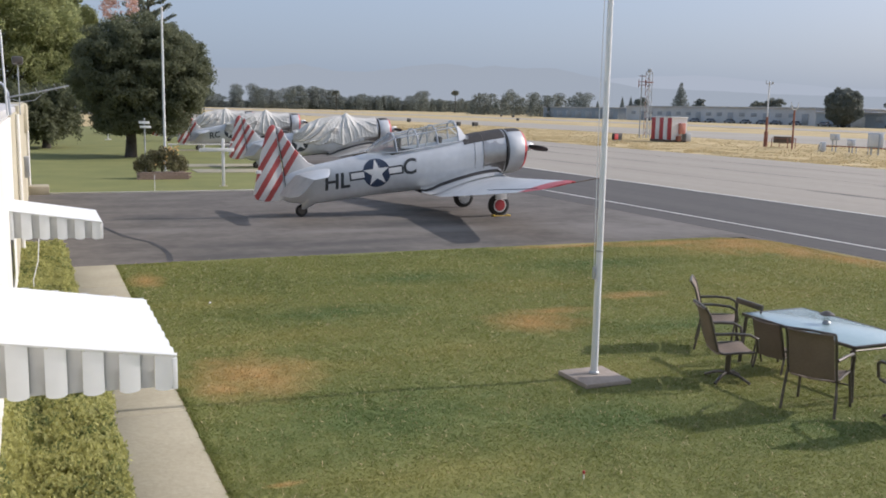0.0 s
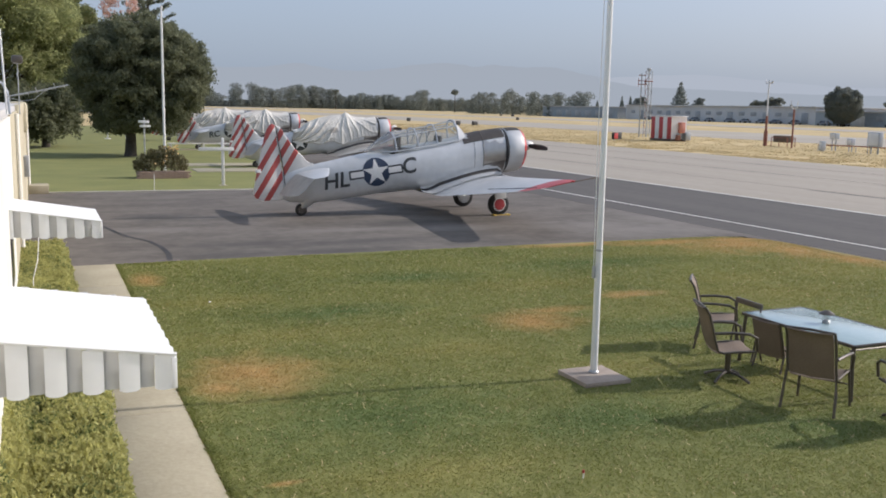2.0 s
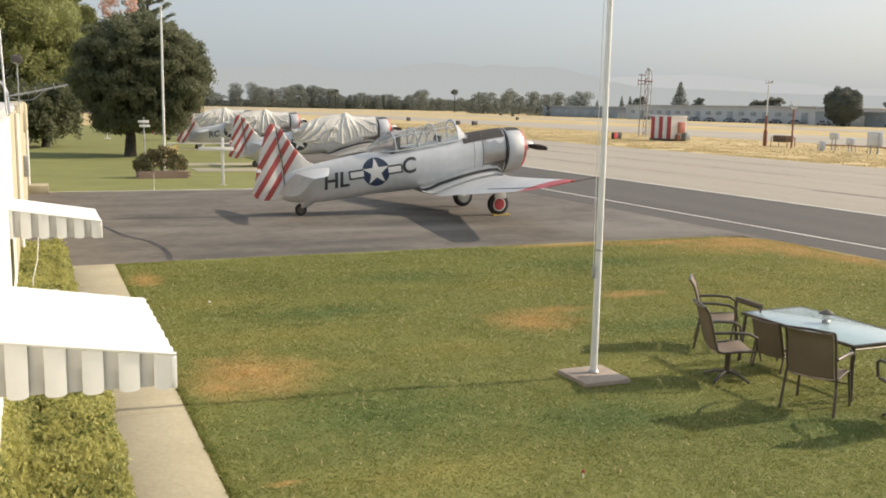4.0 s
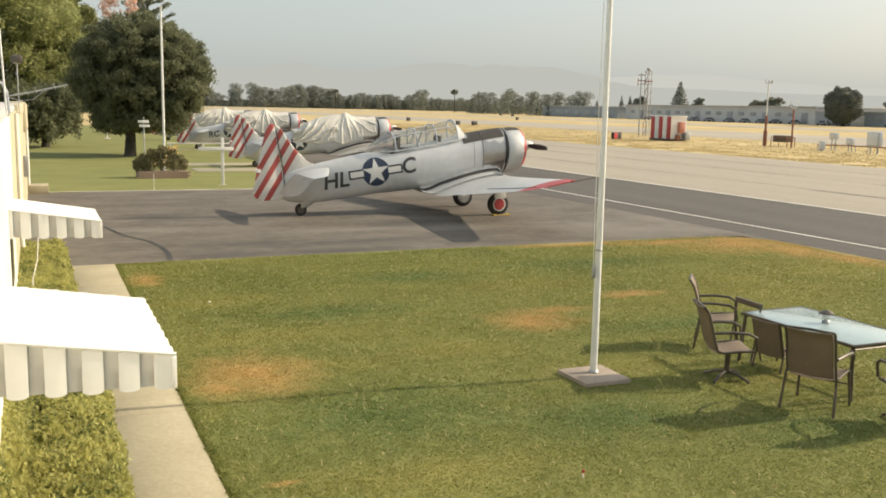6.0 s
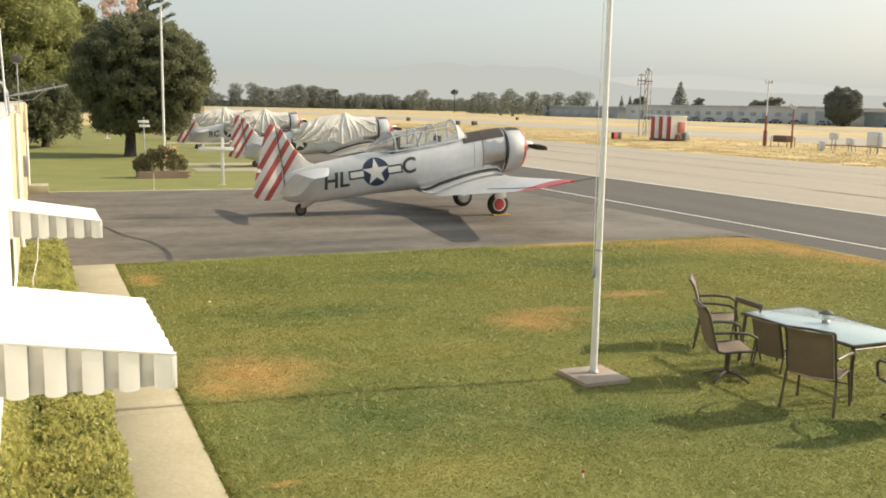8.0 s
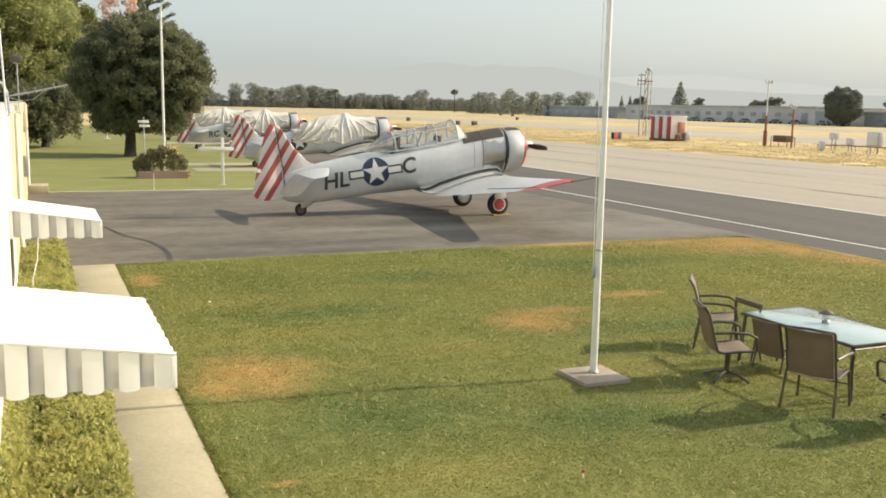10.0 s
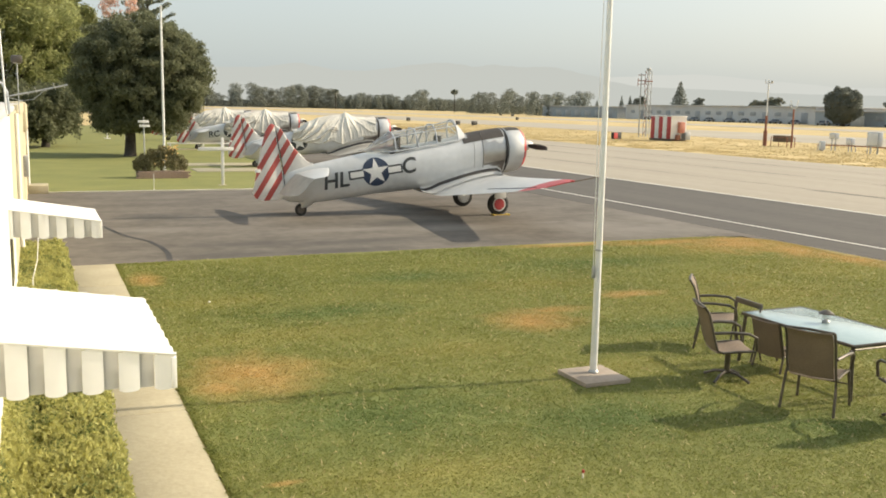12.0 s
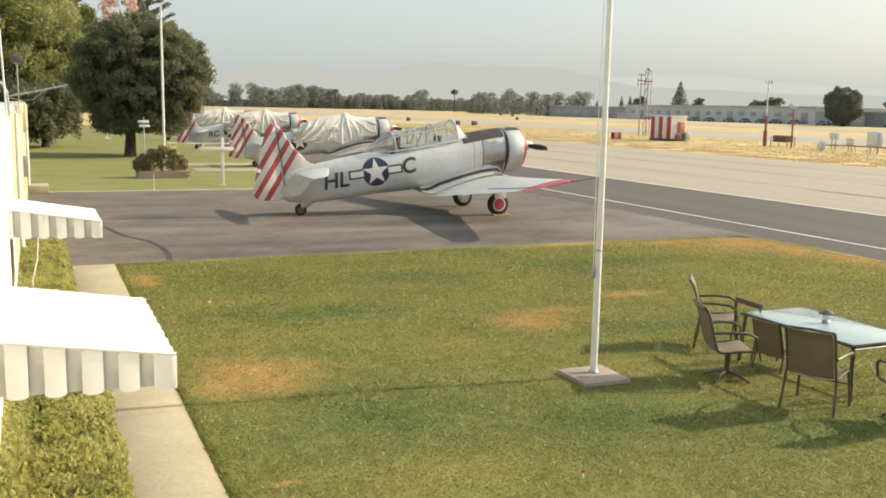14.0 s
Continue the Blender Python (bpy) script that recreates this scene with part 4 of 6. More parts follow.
    # canopy: sill, glazed shell and bows
    rows = [(-3.86, .12, 1.88, .05), (-3.45, .33, 1.88, .34), (-3.01, .41, 1.91, .56), (-2.31, .415, 2.02, .58), (-1.68, .415, 2.13, .59), (-.98, .41, 2.24, .62), (-.72, .36, 2.36, .08)]

    def arch(x, w, z0, hh, k=1.0):
        pts = []
        for u, v in ((-1, 0), (-.97, .45), (-.88, .74), (-.48, .97), (0, 1.0), (.48, .97), (.88, .74), (.97, .45), (1, 0)):
            pts.append((x - .16 * v * hh, u * w * k, z0 + v * hh * k))
        return pts
    if not covered:
        part("canopy_glass", loft([arch(*r) for r in rows[2:]], caps=False, loop=False), "canopy_glass", t, "clear greenhouse canopy glazing")
        part("rear_glazing", loft([arch(*r) for r in rows[:3]], caps=False, loop=False), "rear_glass", t, "hazy rounded rear glazing")
        part("cockpit_tub", box(-3.2, -.75, -.36, .36, 1.5, 2.02, .05), "black", t, "dark cockpit interior")
        for x in (-2.9, -1.55):
            part("cockpit_seat", box(x, x + .09, -.24, .24, 1.9, 2.38, .03), "chair_metal", t)
        for x in (-2.12, -1.86):
            part("roll_bar", tube([(x - .22, -.28, 2.02), (x, -.26, 2.60), (x, .26, 2.60), (x - .22, .28, 2.02)], .018, 6), "galv", t)
        for r in rows[2:6]:
            part("canopy_bow", tube(arch(r[0], r[1] + .004, r[2], r[3] + .004), .024, 6), "jet_grey", t)
        for s in (-1, 1):
            part("canopy_sill", tube([(r[0], s * (r[1] + .01), r[2]) for r in rows[1:]], .022, 6), "silver", t)
            part("canopy_rail", tube([(r[0] - .16 * .74 * r[3], s * (r[1] * .88 + .004), r[2] + .74 * r[3]) for r in rows[1:6]], .020, 6), "jet_grey", t)
        part("canopy_rail", tube([(r[0] - .16 * r[3], -r[1] * .48, r[2] + .975 * r[3]) for r in rows[2:6]], .016, 6), "jet_grey", t)
        for s in (-1, 0, 1):
            part("windscreen_bar", tube([(-1.06, s * .34, 2.71 if s else 2.86), (-.72, s * .28, 2.42)], .018, 6), "silver", t)
        # nearly opaque white pane: the bright sky reflection is put into its colour
        part("windscreen_pane", loft([[(-1.055, -.385, 2.70), (-1.0, -.42, 2.42), (-.96, -.425, 2.25)], [(-1.0, -.345, 2.72), (-.85, -.36, 2.56), (-.735, -.385, 2.38)]], caps=False, loop=False), "sky_sheen_glass", t, "windscreen pane coloured white for the sky's reflection")
    # markings on the flank
    lean = radians(8)
    ox, oz = -3.67, 1.30
    R = .425
    if letters == "HL":
        disc = [(ox + R * math.cos(2 * math.pi * k / 40), oz + R * math.sin(2 * math.pi * k / 40)) for k in range(40)]

        def bar(x0, x1, z0, z1):
            cs, sn = math.cos(lean), math.sin(lean)
            return [(ox + u * cs - v * sn, oz + u * sn + v * cs) for u, v in ((x0, z0), (x1, z0), (x1, z1), (x0, z1))]
        part("roundel", decal(poly_xz([disc]), .008, "roundel"), "navy", t, "dark blue roundel")
        for s in (-1, 1):
            part("roundel_bar_border", decal(poly_xz([bar(s * .60 - .23, s * .60 + .23, -.135, .135)]), .006, "bars"), "letter", t)
            part("roundel_bar", decal(poly_xz([bar(s * .58 - .20, s * .58 + .20, -.085, .085)]), .009, "bars"), "white", t)
        star = []
        for k in range(10):
            rr = R * .97 if k % 2 == 0 else R * .38
            a = radians(90) + lean + math.pi * k / 5
            star.append((ox + rr * math.cos(a), oz + rr * math.sin(a)))
        bm = bmesh.new()
        c = bm.verts.new((ox, 0, oz))
        sv = [bm.verts.new((x, 0, z)) for x, z in star]
        for k in range(10):
            bm.faces.new((c, sv[k], sv[(k + 1) % 10]))
        part("star", decal(bm, .012, "star"), "white", t, "white star")
        part("code_letters", decal(text_xz("HL", -5.24, .78, .44, lean), .008, "code"), "letter", t)
        part("code_letter", decal(text_xz("C", -2.87, 1.24, .45, lean), .008, "code"), "letter", t)
    else:
        disc = [(ox + R * math.cos(2 * math.pi * k / 40), oz + R * math.sin(2 * math.pi * k / 40)) for k in range(40)]
        part("roundel", decal(poly_xz([disc]), .008, "roundel"), "letter", t, "faded dark roundel")
        star = []
        for k in range(10):
            rr = R * .97 if k % 2 == 0 else R * .38
            a = radians(90) + lean + math.pi * k / 5
            star.append((ox + rr * math.cos(a), oz + rr * math.sin(a)))
        bm = bmesh.new()
        c = bm.verts.new((ox, 0, oz))
        sv = [bm.verts.new((x, 0, z)) for x, z in star]
        for k in range(10):
            bm.faces.new((c, sv[k], sv[(k + 1) % 10]))
        part("star", decal(bm, .012, "star"), "white", t, "white star")
        part("code_letters", decal(text_xz(letters, -5.12, .84, .40, lean), .008, "code"), "letter", t)
    return t


def along(x, pts):
    for (a, p), (b, q) in zip(pts, pts[1:]):
        if x <= b:
            u = max(0.0, (x - a) / (b - a))
            return p + (q - p) * u
    return pts[-1][1]


def cover(at, seed):
    """A canvas cover pulled over canopy and nose, creased in folds, its hem slung along the flanks."""
    ridge = [(-4.0, 1.92), (-3.6, 2.02), (-3.1, 2.34), (-2.5, 2.58), (-1.8, 2.70), (-1.35, 2.76), (-1.08, 2.89), (-0.92, 2.83), (-0.6, 2.66), (0.0, 2.61), (0.5, 2.68)]
    hem = [(-4.0, 1.40), (-3.4, 1.28), (-2.6, 1.22), (-1.9, 1.36), (-1.4, 1.18), (-0.8, 1.50), (-0.2, 1.62), (0.5, 1.74)]
    secs = []
    n = 170
    for i in range(n + 1):
        x = -4.0 + 4.5 * i / n
        cz, w, h = fus_at(x)
        top = along(x, ridge) + .03 * noise.noise((x * 2, seed, 1))
        low = along(x, hem) + .08 * noise.noise((x * 1.7, seed, 5))
        row = []
        for k in range(-28, 29):
            v = abs(k) / 28
            sgn = -1 if k < 0 else 1
            z = top + (low - top) * (v ** 1.25)
            y = along(v, [(0, 0), (.16, .17), (.34, .36), (.6, w * .92), (1, w + .03)])
            q = abs(z - cz) / h
            if q < 1:
                y = max(y, w * (1 - q ** POW) ** (1 / POW) + .025)
            # creases fan out from the peak over the windscreen and from the gathered rear hem
            fan = math.atan2(v * 1.3 + .15, x + 1.05)
            rear = math.atan2(1.25 - v, x + 4.3)
            t = 8.5 * fan + 1.6 * noise.noise((x * .7, v * sgn, seed))
            q2 = 21 * rear + 1.5 * noise.noise((x * .9, v * sgn, seed + 4))
            pick = .5 + .5 * noise.noise((x * 1.1 + 7, v * 1.5 * sgn, seed + 8))
            fold = (1 - abs(math.sin(t))) ** 4 * .12 * pick + (1 - abs(math.sin(q2))) ** 4 * .19 * max(0, min(1, -1.6 - x)) + .05 * noise.noise((x * 1.4, v * 2 * sgn, seed + 2)) + .035 * (1 - abs(math.sin(13 * x + 6 * v * sgn + 4 * noise.noise((x, v, seed + 6))))) ** 3 * (1 - pick)
            fold *= min(1, v * 3) * (1 - .35 * v)
            fold = max(fold, -.012)
            row.append((x + .05 * math.sin(5 * v + x * 3), sgn * (y + fold) if k else 0.0, z + .3 * fold))
        secs.append(row)
    bars = []
    for k, (i0, i1) in ((-15, (74, 92)), (-17, (70, 94)), (-19, (76, 90))):      # rows of stencilled writing, too small to read
        bm = bmesh.new()
        up = [bm.verts.new((secs[i][k + 28][0], secs[i][k + 28][1] - .03, secs[i][k + 28][2])) for i in range(i0, i1)]
        dn = [bm.verts.new(((secs[i][k + 28][0] + secs[i][k + 27][0]) / 2, (secs[i][k + 28][1] + secs[i][k + 27][1]) / 2 - .03, (secs[i][k + 28][2] + secs[i][k + 27][2]) / 2)) for i in range(i0, i1)]
        for i in range(len(up) - 1):
            bm.faces.new((up[i], up[i + 1], dn[i + 1], dn[i]))
        bars.append(bm)
    ob = part("canopy_cover", bm_mesh(loft(secs, caps=False, loop=False), "canopy_cover"), "canvas", None, at=at)
    md = ob.modifiers.new("thick", "SOLIDIFY")
    md.thickness, md.offset = .012, 1
    for bm in bars:
        part("writing_bar", bm, "sling", ob)
    return tagged(ob, "wrinkled pale canvas cover draped over the cockpit", "cover", "covers on the parked airplanes")


def airplanes():
    trainer("trainer_airplane", pose(12.95, 26.8, 0), "silver low-wing training airplane with red striped tail", "HL", False, "row of parked trainers")
    t2 = trainer("trainer_airplane", pose(16.2, 48.0, 0), "silver training airplane under a canvas cover", "RC", True, "row of parked trainers")
    for y in (66.9, 82.5):
        copy_thing(t2, pose(16.2, y, 0))
    for i, y in enumerate((48.0, 66.9, 82.5)):
        cover(pose(16.2, y, 0), 11 + i * 5)
    c = empty("wheel_chock", pose(13.0, 25.3, 0), "yellow wooden wheel chocks at the tyre", "chock")
    for s in (-1, 1):
        part("block", box(s * .25 - .035, s * .25 + .035, .0, .22, 0, .05, .01), "yellow", c)
    part("rod", tube([(-.25, 0, .03), (.25, 0, .03)], .015, 6), "yellow", c)


# ---- lawn furniture ----
def sling_chair(at, swivel, label):
    """Patio chair, facing +x: curved sling seat and back in a tube frame."""
    c = empty("patio_chair", at, label, "chair", "chairs round the patio table")
    w = .26
    seat = [(.24, .42), (.20, .435), (.05, .415), (-.12, .395), (-.20, .40)]
    back = [(-.20, .42), (-.25, .55), (-.29, .72), (-.33, .86), (-.37, .93), (-.40, .95)]

    def sheetlike(line, w0, name, mat):
        bm = bmesh.new()
        rows = []
        for x, z in line:
            rows.append([(x, -w0 + .02, z), (x - .006, -w0 * .4, z - .014), (x - .006, w0 * .4, z - .014), (x, w0 - .02, z), (x - .012, w0 - .02, z - .014), (x - .018, 0, z - .028), (x - .012, -w0 + .02, z - .014)])
        return part(name, loft(rows, bm=bm), mat, c)
    sheetlike(seat, w, "seat", "sling")
    sheetlike(back, w, "backrest", "sling")
    for s in (-1, 1):
        part("side_rail", tube([(.25, s * w, .42), (.05, s * w, .415), (-.14, s * w, .395), (-.205, s * w, .42), (-.25, s * w, .55), (-.29, s * w, .72), (-.33, s * w, .86), (-.385, s * w, .945)], .015, 8), "chair_metal", c)
        part("armrest", tube([(-.27, s * (w + .015), .64), (-.05, s * (w + .04), .655), (.14, s * (w + .05), .645), (.23, s * (w + .045), .60), (.25, s * (w + .02), .44)], .018, 8), "chair_metal", c)
    part("top_rail", tube([(-.385, -w, .945), (-.395, 0, .955), (-.385, w, .945)], .015, 8), "chair_metal", c)
    if swivel:
        part("pedestal", tube([(0, 0, .08), (0, 0, .39)], .035, 10), "chair_metal", c)
        for k in range(4):
            a = radians(45 + 90 * k)
            part("foot", tube([(0, 0, .11), (.15 * math.cos(a), .15 * math.sin(a), .085), (.30 * math.cos(a), .30 * math.sin(a), .018)], .018, 7), "chair_metal", c)
    else:
        for s in (-1, 1):
            part("leg", tube([(.24, s * w, .43), (.255, s * (w + .02), .2), (.27, s * (w + .03), 0)], .016, 8), "chair_metal", c)
            part("leg", tube([(-.22, s * w, .48), (-.25, s * (w + .02), .25), (-.30, s * (w + .03), 0)], .016, 8), "chair_metal", c)
        part("stretcher", tube([(.25, -w, .26), (.25, w, .26)], .01, 6), "chair_metal", c)
    return c


def low_chair(at):
    """A low chair pushed half under the table, back towards -x."""
    c = empty("low_patio_chair", at, "low brown sling chair pushed under the table edge", "chair")
    part("backrest", loft([[(x, -.20, z), (x - .015, 0, z - .01), (x, .20, z), (x - .02, .20, z - .012), (x - .03, 0, z - .02), (x - .02, -.20, z - .012)] for x, z in ((-.10, .20), (-.15, .40), (-.19, .56), (-.22, .655))]), "sling", c)
    part("seat", box(-.10, .32, -.20, .20, .20, .23, .01), "sling", c)
    for s in (-1, 1):
        part("side_rail", tube([(.33, s * .21, .22), (-.10, s * .21, .21), (-.16, s * .21, .45), (-.22, s * .21, .66)], .014, 8), "chair_metal", c)
        part("leg", tube([(.30, s * .21, .22), (.33, s * .22, 0)], .014, 8), "chair_metal", c)
        part("leg", tube([(-.10, s * .21, .22), (-.16, s * .22, 0)], .014, 8), "chair_metal", c)


def folded_chair(at):
    """A folded chair standing at the table end: a dark top rail and two crossed legs on either side."""
    c = empty("folded_chair", at, "dark folded patio chair standing at the table end", "chair")
    part("top_rail", box(-.27, .27, -.022, .022, .70, .775, .014), "chair_metal", c)
    for x in (-.25, .25):
        part("leg", tube([(x, .0, .72), (x, .03, .4), (x, .10, 0)], .013, 7), "chair_metal", c)
        part("leg", tube([(x * .9, .05, .6), (x * .9, .0, .3), (x * .9, -.08, 0)], .012, 7), "chair_metal", c)


def lawn_things():
    t = empty("patio_table", pose(8.89, 8.45, 0), "patio table with frosted glass top and dark metal frame", "table")
    hx, hy, h = .51, .92, .68
    part("tabletop", box(-hx + .02, hx - .02, -hy + .02, hy - .02, h - .012, h, .003), "table_glass", t, "pale blue-green frosted glass top").visible_shadow = False
    for s in (-1, 1):
        part("rim", box(s * hx - .016, s * hx + .016, -hy, hy, h - .035, h + .002, .006), "chair_metal", t)
        part("rim", box(-hx, hx, s * hy - .016, s * hy + .016, h - .0352, h + .0018, .006), "chair_metal", t)
        for q in (-1, 1):
            part("leg", tube([(s * (hx - .03), q * (hy - .04), h - .03), (s * (hx - .015), q * (hy - .02), .35), (s * hx, q * (hy + .01), 0.01)], .024, 8), "chair_metal", t)
    part("apron_bar", tube([(-hx + .05, -hy + .1, h - .09), (hx - .05, -hy + .1, h - .09)], .012, 6), "chair_metal", t)
    l = empty("table_lantern", pose(8.95, 8.51, .682), "small metal lantern with a domed cap on the table", "lantern")
    part("base", lathe([(0, .045), (.02, .052), (.04, .036)], "z", 14), "galv", l)
    part("chimney", lathe([(.04, .038), (.115, .046)], "z", 14), "lamp_glass", l)
    part("cap", lathe([(.115, .092), (.125, .09), (.155, .04), (.165, .008)], "z", 16), "chair_metal", l)
    sling_chair(pose(7.87, 7.54, .02, 0, 0, 27), False, "brown sling patio chair with back to the lawn")
    sling_chair(pose(7.64, 8.74, .02, 0, 0, -23), True, "brown swivel patio chair on a pedestal foot")
    sling_chair(pose(8.62, 10.12, .02, 0, 0, -40), False, "brown sling patio chair at the far table end")
    low_chair(pose(8.56, 8.92, .02, 0, 0, 8))
    folded_chair(pose(8.60, 9.50, .02, 0, 0, 85))
    sling_chair(pose(8.42, 6.74, .02, 0, 0, 66), True, "brown swivel patio chair at the near table end")
    f = empty("flagpole", pose(6.13, 9.36, 0), "tall white enamelled flagpole without a flag", "flagpole")
    part("pole", tube([(.02, .04, .06), (.02, .04, 3.0), (.02, .04, 9.0)], .045, 16, r1=.026), "pole_white", f)
    part("collar", lathe([(.06, .065), (.09, .065), (.11, .047)], "z", 18, (.02, .04, 0)), "galv", f)
    part("joint_ring", lathe([(1.58, .043), (1.585, .047), (1.60, .047), (1.605, .043)], "z", 18, (.02, .04, 0)), "galv", f)
    part("cleat", box(-.06, -.03, .02, .06, 1.25, 1.40, .008), "galv", f)
    part("halyard", tube([(-.045, .04, 1.3), (-.06, .05, 3.0), (-.05, .04, 8.9)], .005, 5), "white", f)
    part("footing", box(-.33, .30, -.35, .31, 0, .075, .012), "footing", f, "square concrete footing")
    mk = empty("lawn_marker", pose(4.33, 6.71, 0.02), "tiny pink and white marker peg in the grass", "marker")
    part("peg", tube([(0, 0, 0), (0, 0, .05)], .007, 8), "white", mk)
    part("tip", lathe([(.05, .012), (.075, .012), (.08, .004)], "z", 10), "red", mk)
    tagged(part("paper_scrap", lathe([(.022, .010), (.03, .020), (.042, .018), (.05, .006)], "z", 10, (2.49, 15.19, 0)), "white"), "small crumpled white paper scrap on the grass", "litter")


# ---- north lawn ----
def north_lawn_things():
    c = empty("white_cross_post", pose(6.74, 37.35, 0.03), "white wooden post with a long crossarm", "post")
    part("post", box(-.055, .055, -.05, .05, -.05, 1.86, .01), "white", c)
    part("crossarm", box(-.95, .42, -.10, -.062, 1.36, 1.50, .008), "white", c)
    part("base_plate", box(-.16, .16, -.14, .14, -.03, .012, .01), "walk", c)
    stake = empty("lawn_stake", pose(3.92, 35.62, 0.03), "thin pale stake standing in the lawn edge", "stake")
    part("shaft", tube([(0, 0, -.05), (0, 0, .58)], .014, 6), "white", stake)
    part("cap", lathe([(.57, .018), (.60, .02), (.61, .006)], "z", 8), "galv", stake)
    c2 = empty("white_cross_post", pose(6.05, 72.0, 0.03), "small white wooden cross on the far lawn", "post")
    part("post", box(-.06, .06, -.06, .06, -.05, 1.5, .01), "white", c2)
    part("crossarm", box(-.6, .6, -.10, -.062, 1.1, 1.22, .008), "white", c2)
    mk = empty("marker_post", pose(5.62, 84.9, 0.03), "short white marker post on the far lawn", "post")
    part("post", box(-.06, .06, -.06, .06, -.05, .78, .015), "white", mk)
    part("foot", box(-.26, .26, -.2, .2, -.04, .05, .01), "white", mk)
    p = empty("white_pole", pose(5.27, 43.5, 0), "tall slim white pole on the lawn", "pole")
    part("shaft", tube([(0, 0, 0), (0, 0, 4), (0, 0, 7.25)], .06, 12, r1=.045), "pole_white", p)
    part("finial", lathe([(7.25, .03), (7.30, .065), (7.38, .06), (7.42, .015)], "z", 12), "pole_white", p)
    s = empty("direction_sign", pose(4.57, 45.0, 0.03), "white signpost with two blank pointed boards", "sign")
    part("post", tube([(0, 0, 0), (0, 0, 2.5)], .035, 10), "galv", s)
    part("board", box(-.26, .22, -.07, -.047, 2.24, 2.36, .01), "white", s)
    part("board", box(-.20, .28, -.07, -.047, 2.05, 2.16, .01), "white", s)
    r = empty("white_rail", pose(0, 0, 0), "low white wooden rail on short posts", "rail")
    part("bar", tube([(8.2, 66.0, .45), (13.0, 66.2, .45)], .045, 8), "white", r)
    for x in (8.4, 10.6, 12.8):
        part("post", box(x - .06, x + .06, 66.0, 66.14, 0, .5, .01), "white", r)
    # planter with bricks
    pl = empty("brick_planter", pose(4.90, 41.6, 0.02), "low brick planter holding a flowering shrub", "planter")
    br = bm_mesh(box(-.115, .115, -.05, .05, -.034, .034, .006), "brick")
    br.materials.append(M["brick_planter"])
    part("soil", box(-.95, .95, -.45, .45, 0, .26, .02), "twig", pl)
    part("mortar_core", box(-1.0, 1.0, -.5, .5, 0, .285, .01), "planter_mortar", pl)
    for row in range(4):
        for i in range(9):
            part("brick", br, "", pl, at=pose(-.93 + .24 * i + (.05 if row % 2 else -.05), -.51, .04 + .075 * row))
    sh = empty("flower_shrub", pose(4.88, 41.6, .28), "dense rose shrub with orange flowers", "shrub")
    bl = [(-.5, 0, .36, .42, .4, .36), (.1, 0, .5, .5, .42, .42), (.6, 0, .34, .40, .38, .34), (-.25, -.1, .72, .26, .25, .26), (.25, .1, .88, .25, .25, .22), (.5, 0, .75, .22, .22, .25), (-.9, 0, .2, .26, .25, .22), (-.7, .1, .62, .16, .16, .2), (.02, 0, 1.0, .14, .14, .16), (.95, 0, .3, .22, .25, .3), (-1.05, -.1, .32, .15, .15, .24), (-.72, 0, .42, .34, .3, .34), (.8, 0, .5, .24, .25, .26), (-.4, 0, .82, .2, .2, .2), (.0, -.1, .8, .3, .3, .22)]
    part("leaves", leaf_cloud("leaves", in_blobs(bl, 5200, 8, .3), .05, 9), "shrub", sh)
    rg = random.Random(3)
    fl = [(rg.uniform(.05, .75), rg.uniform(-.4, .1), rg.uniform(.75, 1.12)) for _ in range(20)] + [(rg.uniform(-.5, .3), -.4, rg.uniform(.35, .7)) for _ in range(4)]
    for i, p0 in enumerate(fl):
        part("flower", leaf_cloud("flower", [p0] * 5, .085, 10 + i, stretch=1.0), "flowers", sh)
    part("stems", tube([(0, 0, -.1), (.05, 0, .4), (.1, .02, .8)], .04, 6), "twig", sh)


# ---- trees ----
def tree(name, at, label, trunk_h, trunk_r, reach, blobs, per, leaf, material, seed, hollow=.5, bark="bark", tilt=.6):
    t = empty(name, at, label, "tree")
    part("trunk", limb_tree(trunk_h, trunk_r, reach, seed), bark, t)
    pts, ways = in_blobs(blobs, per, seed + 1, hollow, True)
    pts = pts + np.random.default_rng(seed + 3).normal(0, .09, pts.shape)      # stray leaves soften the clumps
    part("crown", leaf_cloud("crown", pts, leaf, seed + 2, out=ways, tilt=tilt), material, t)
    return t


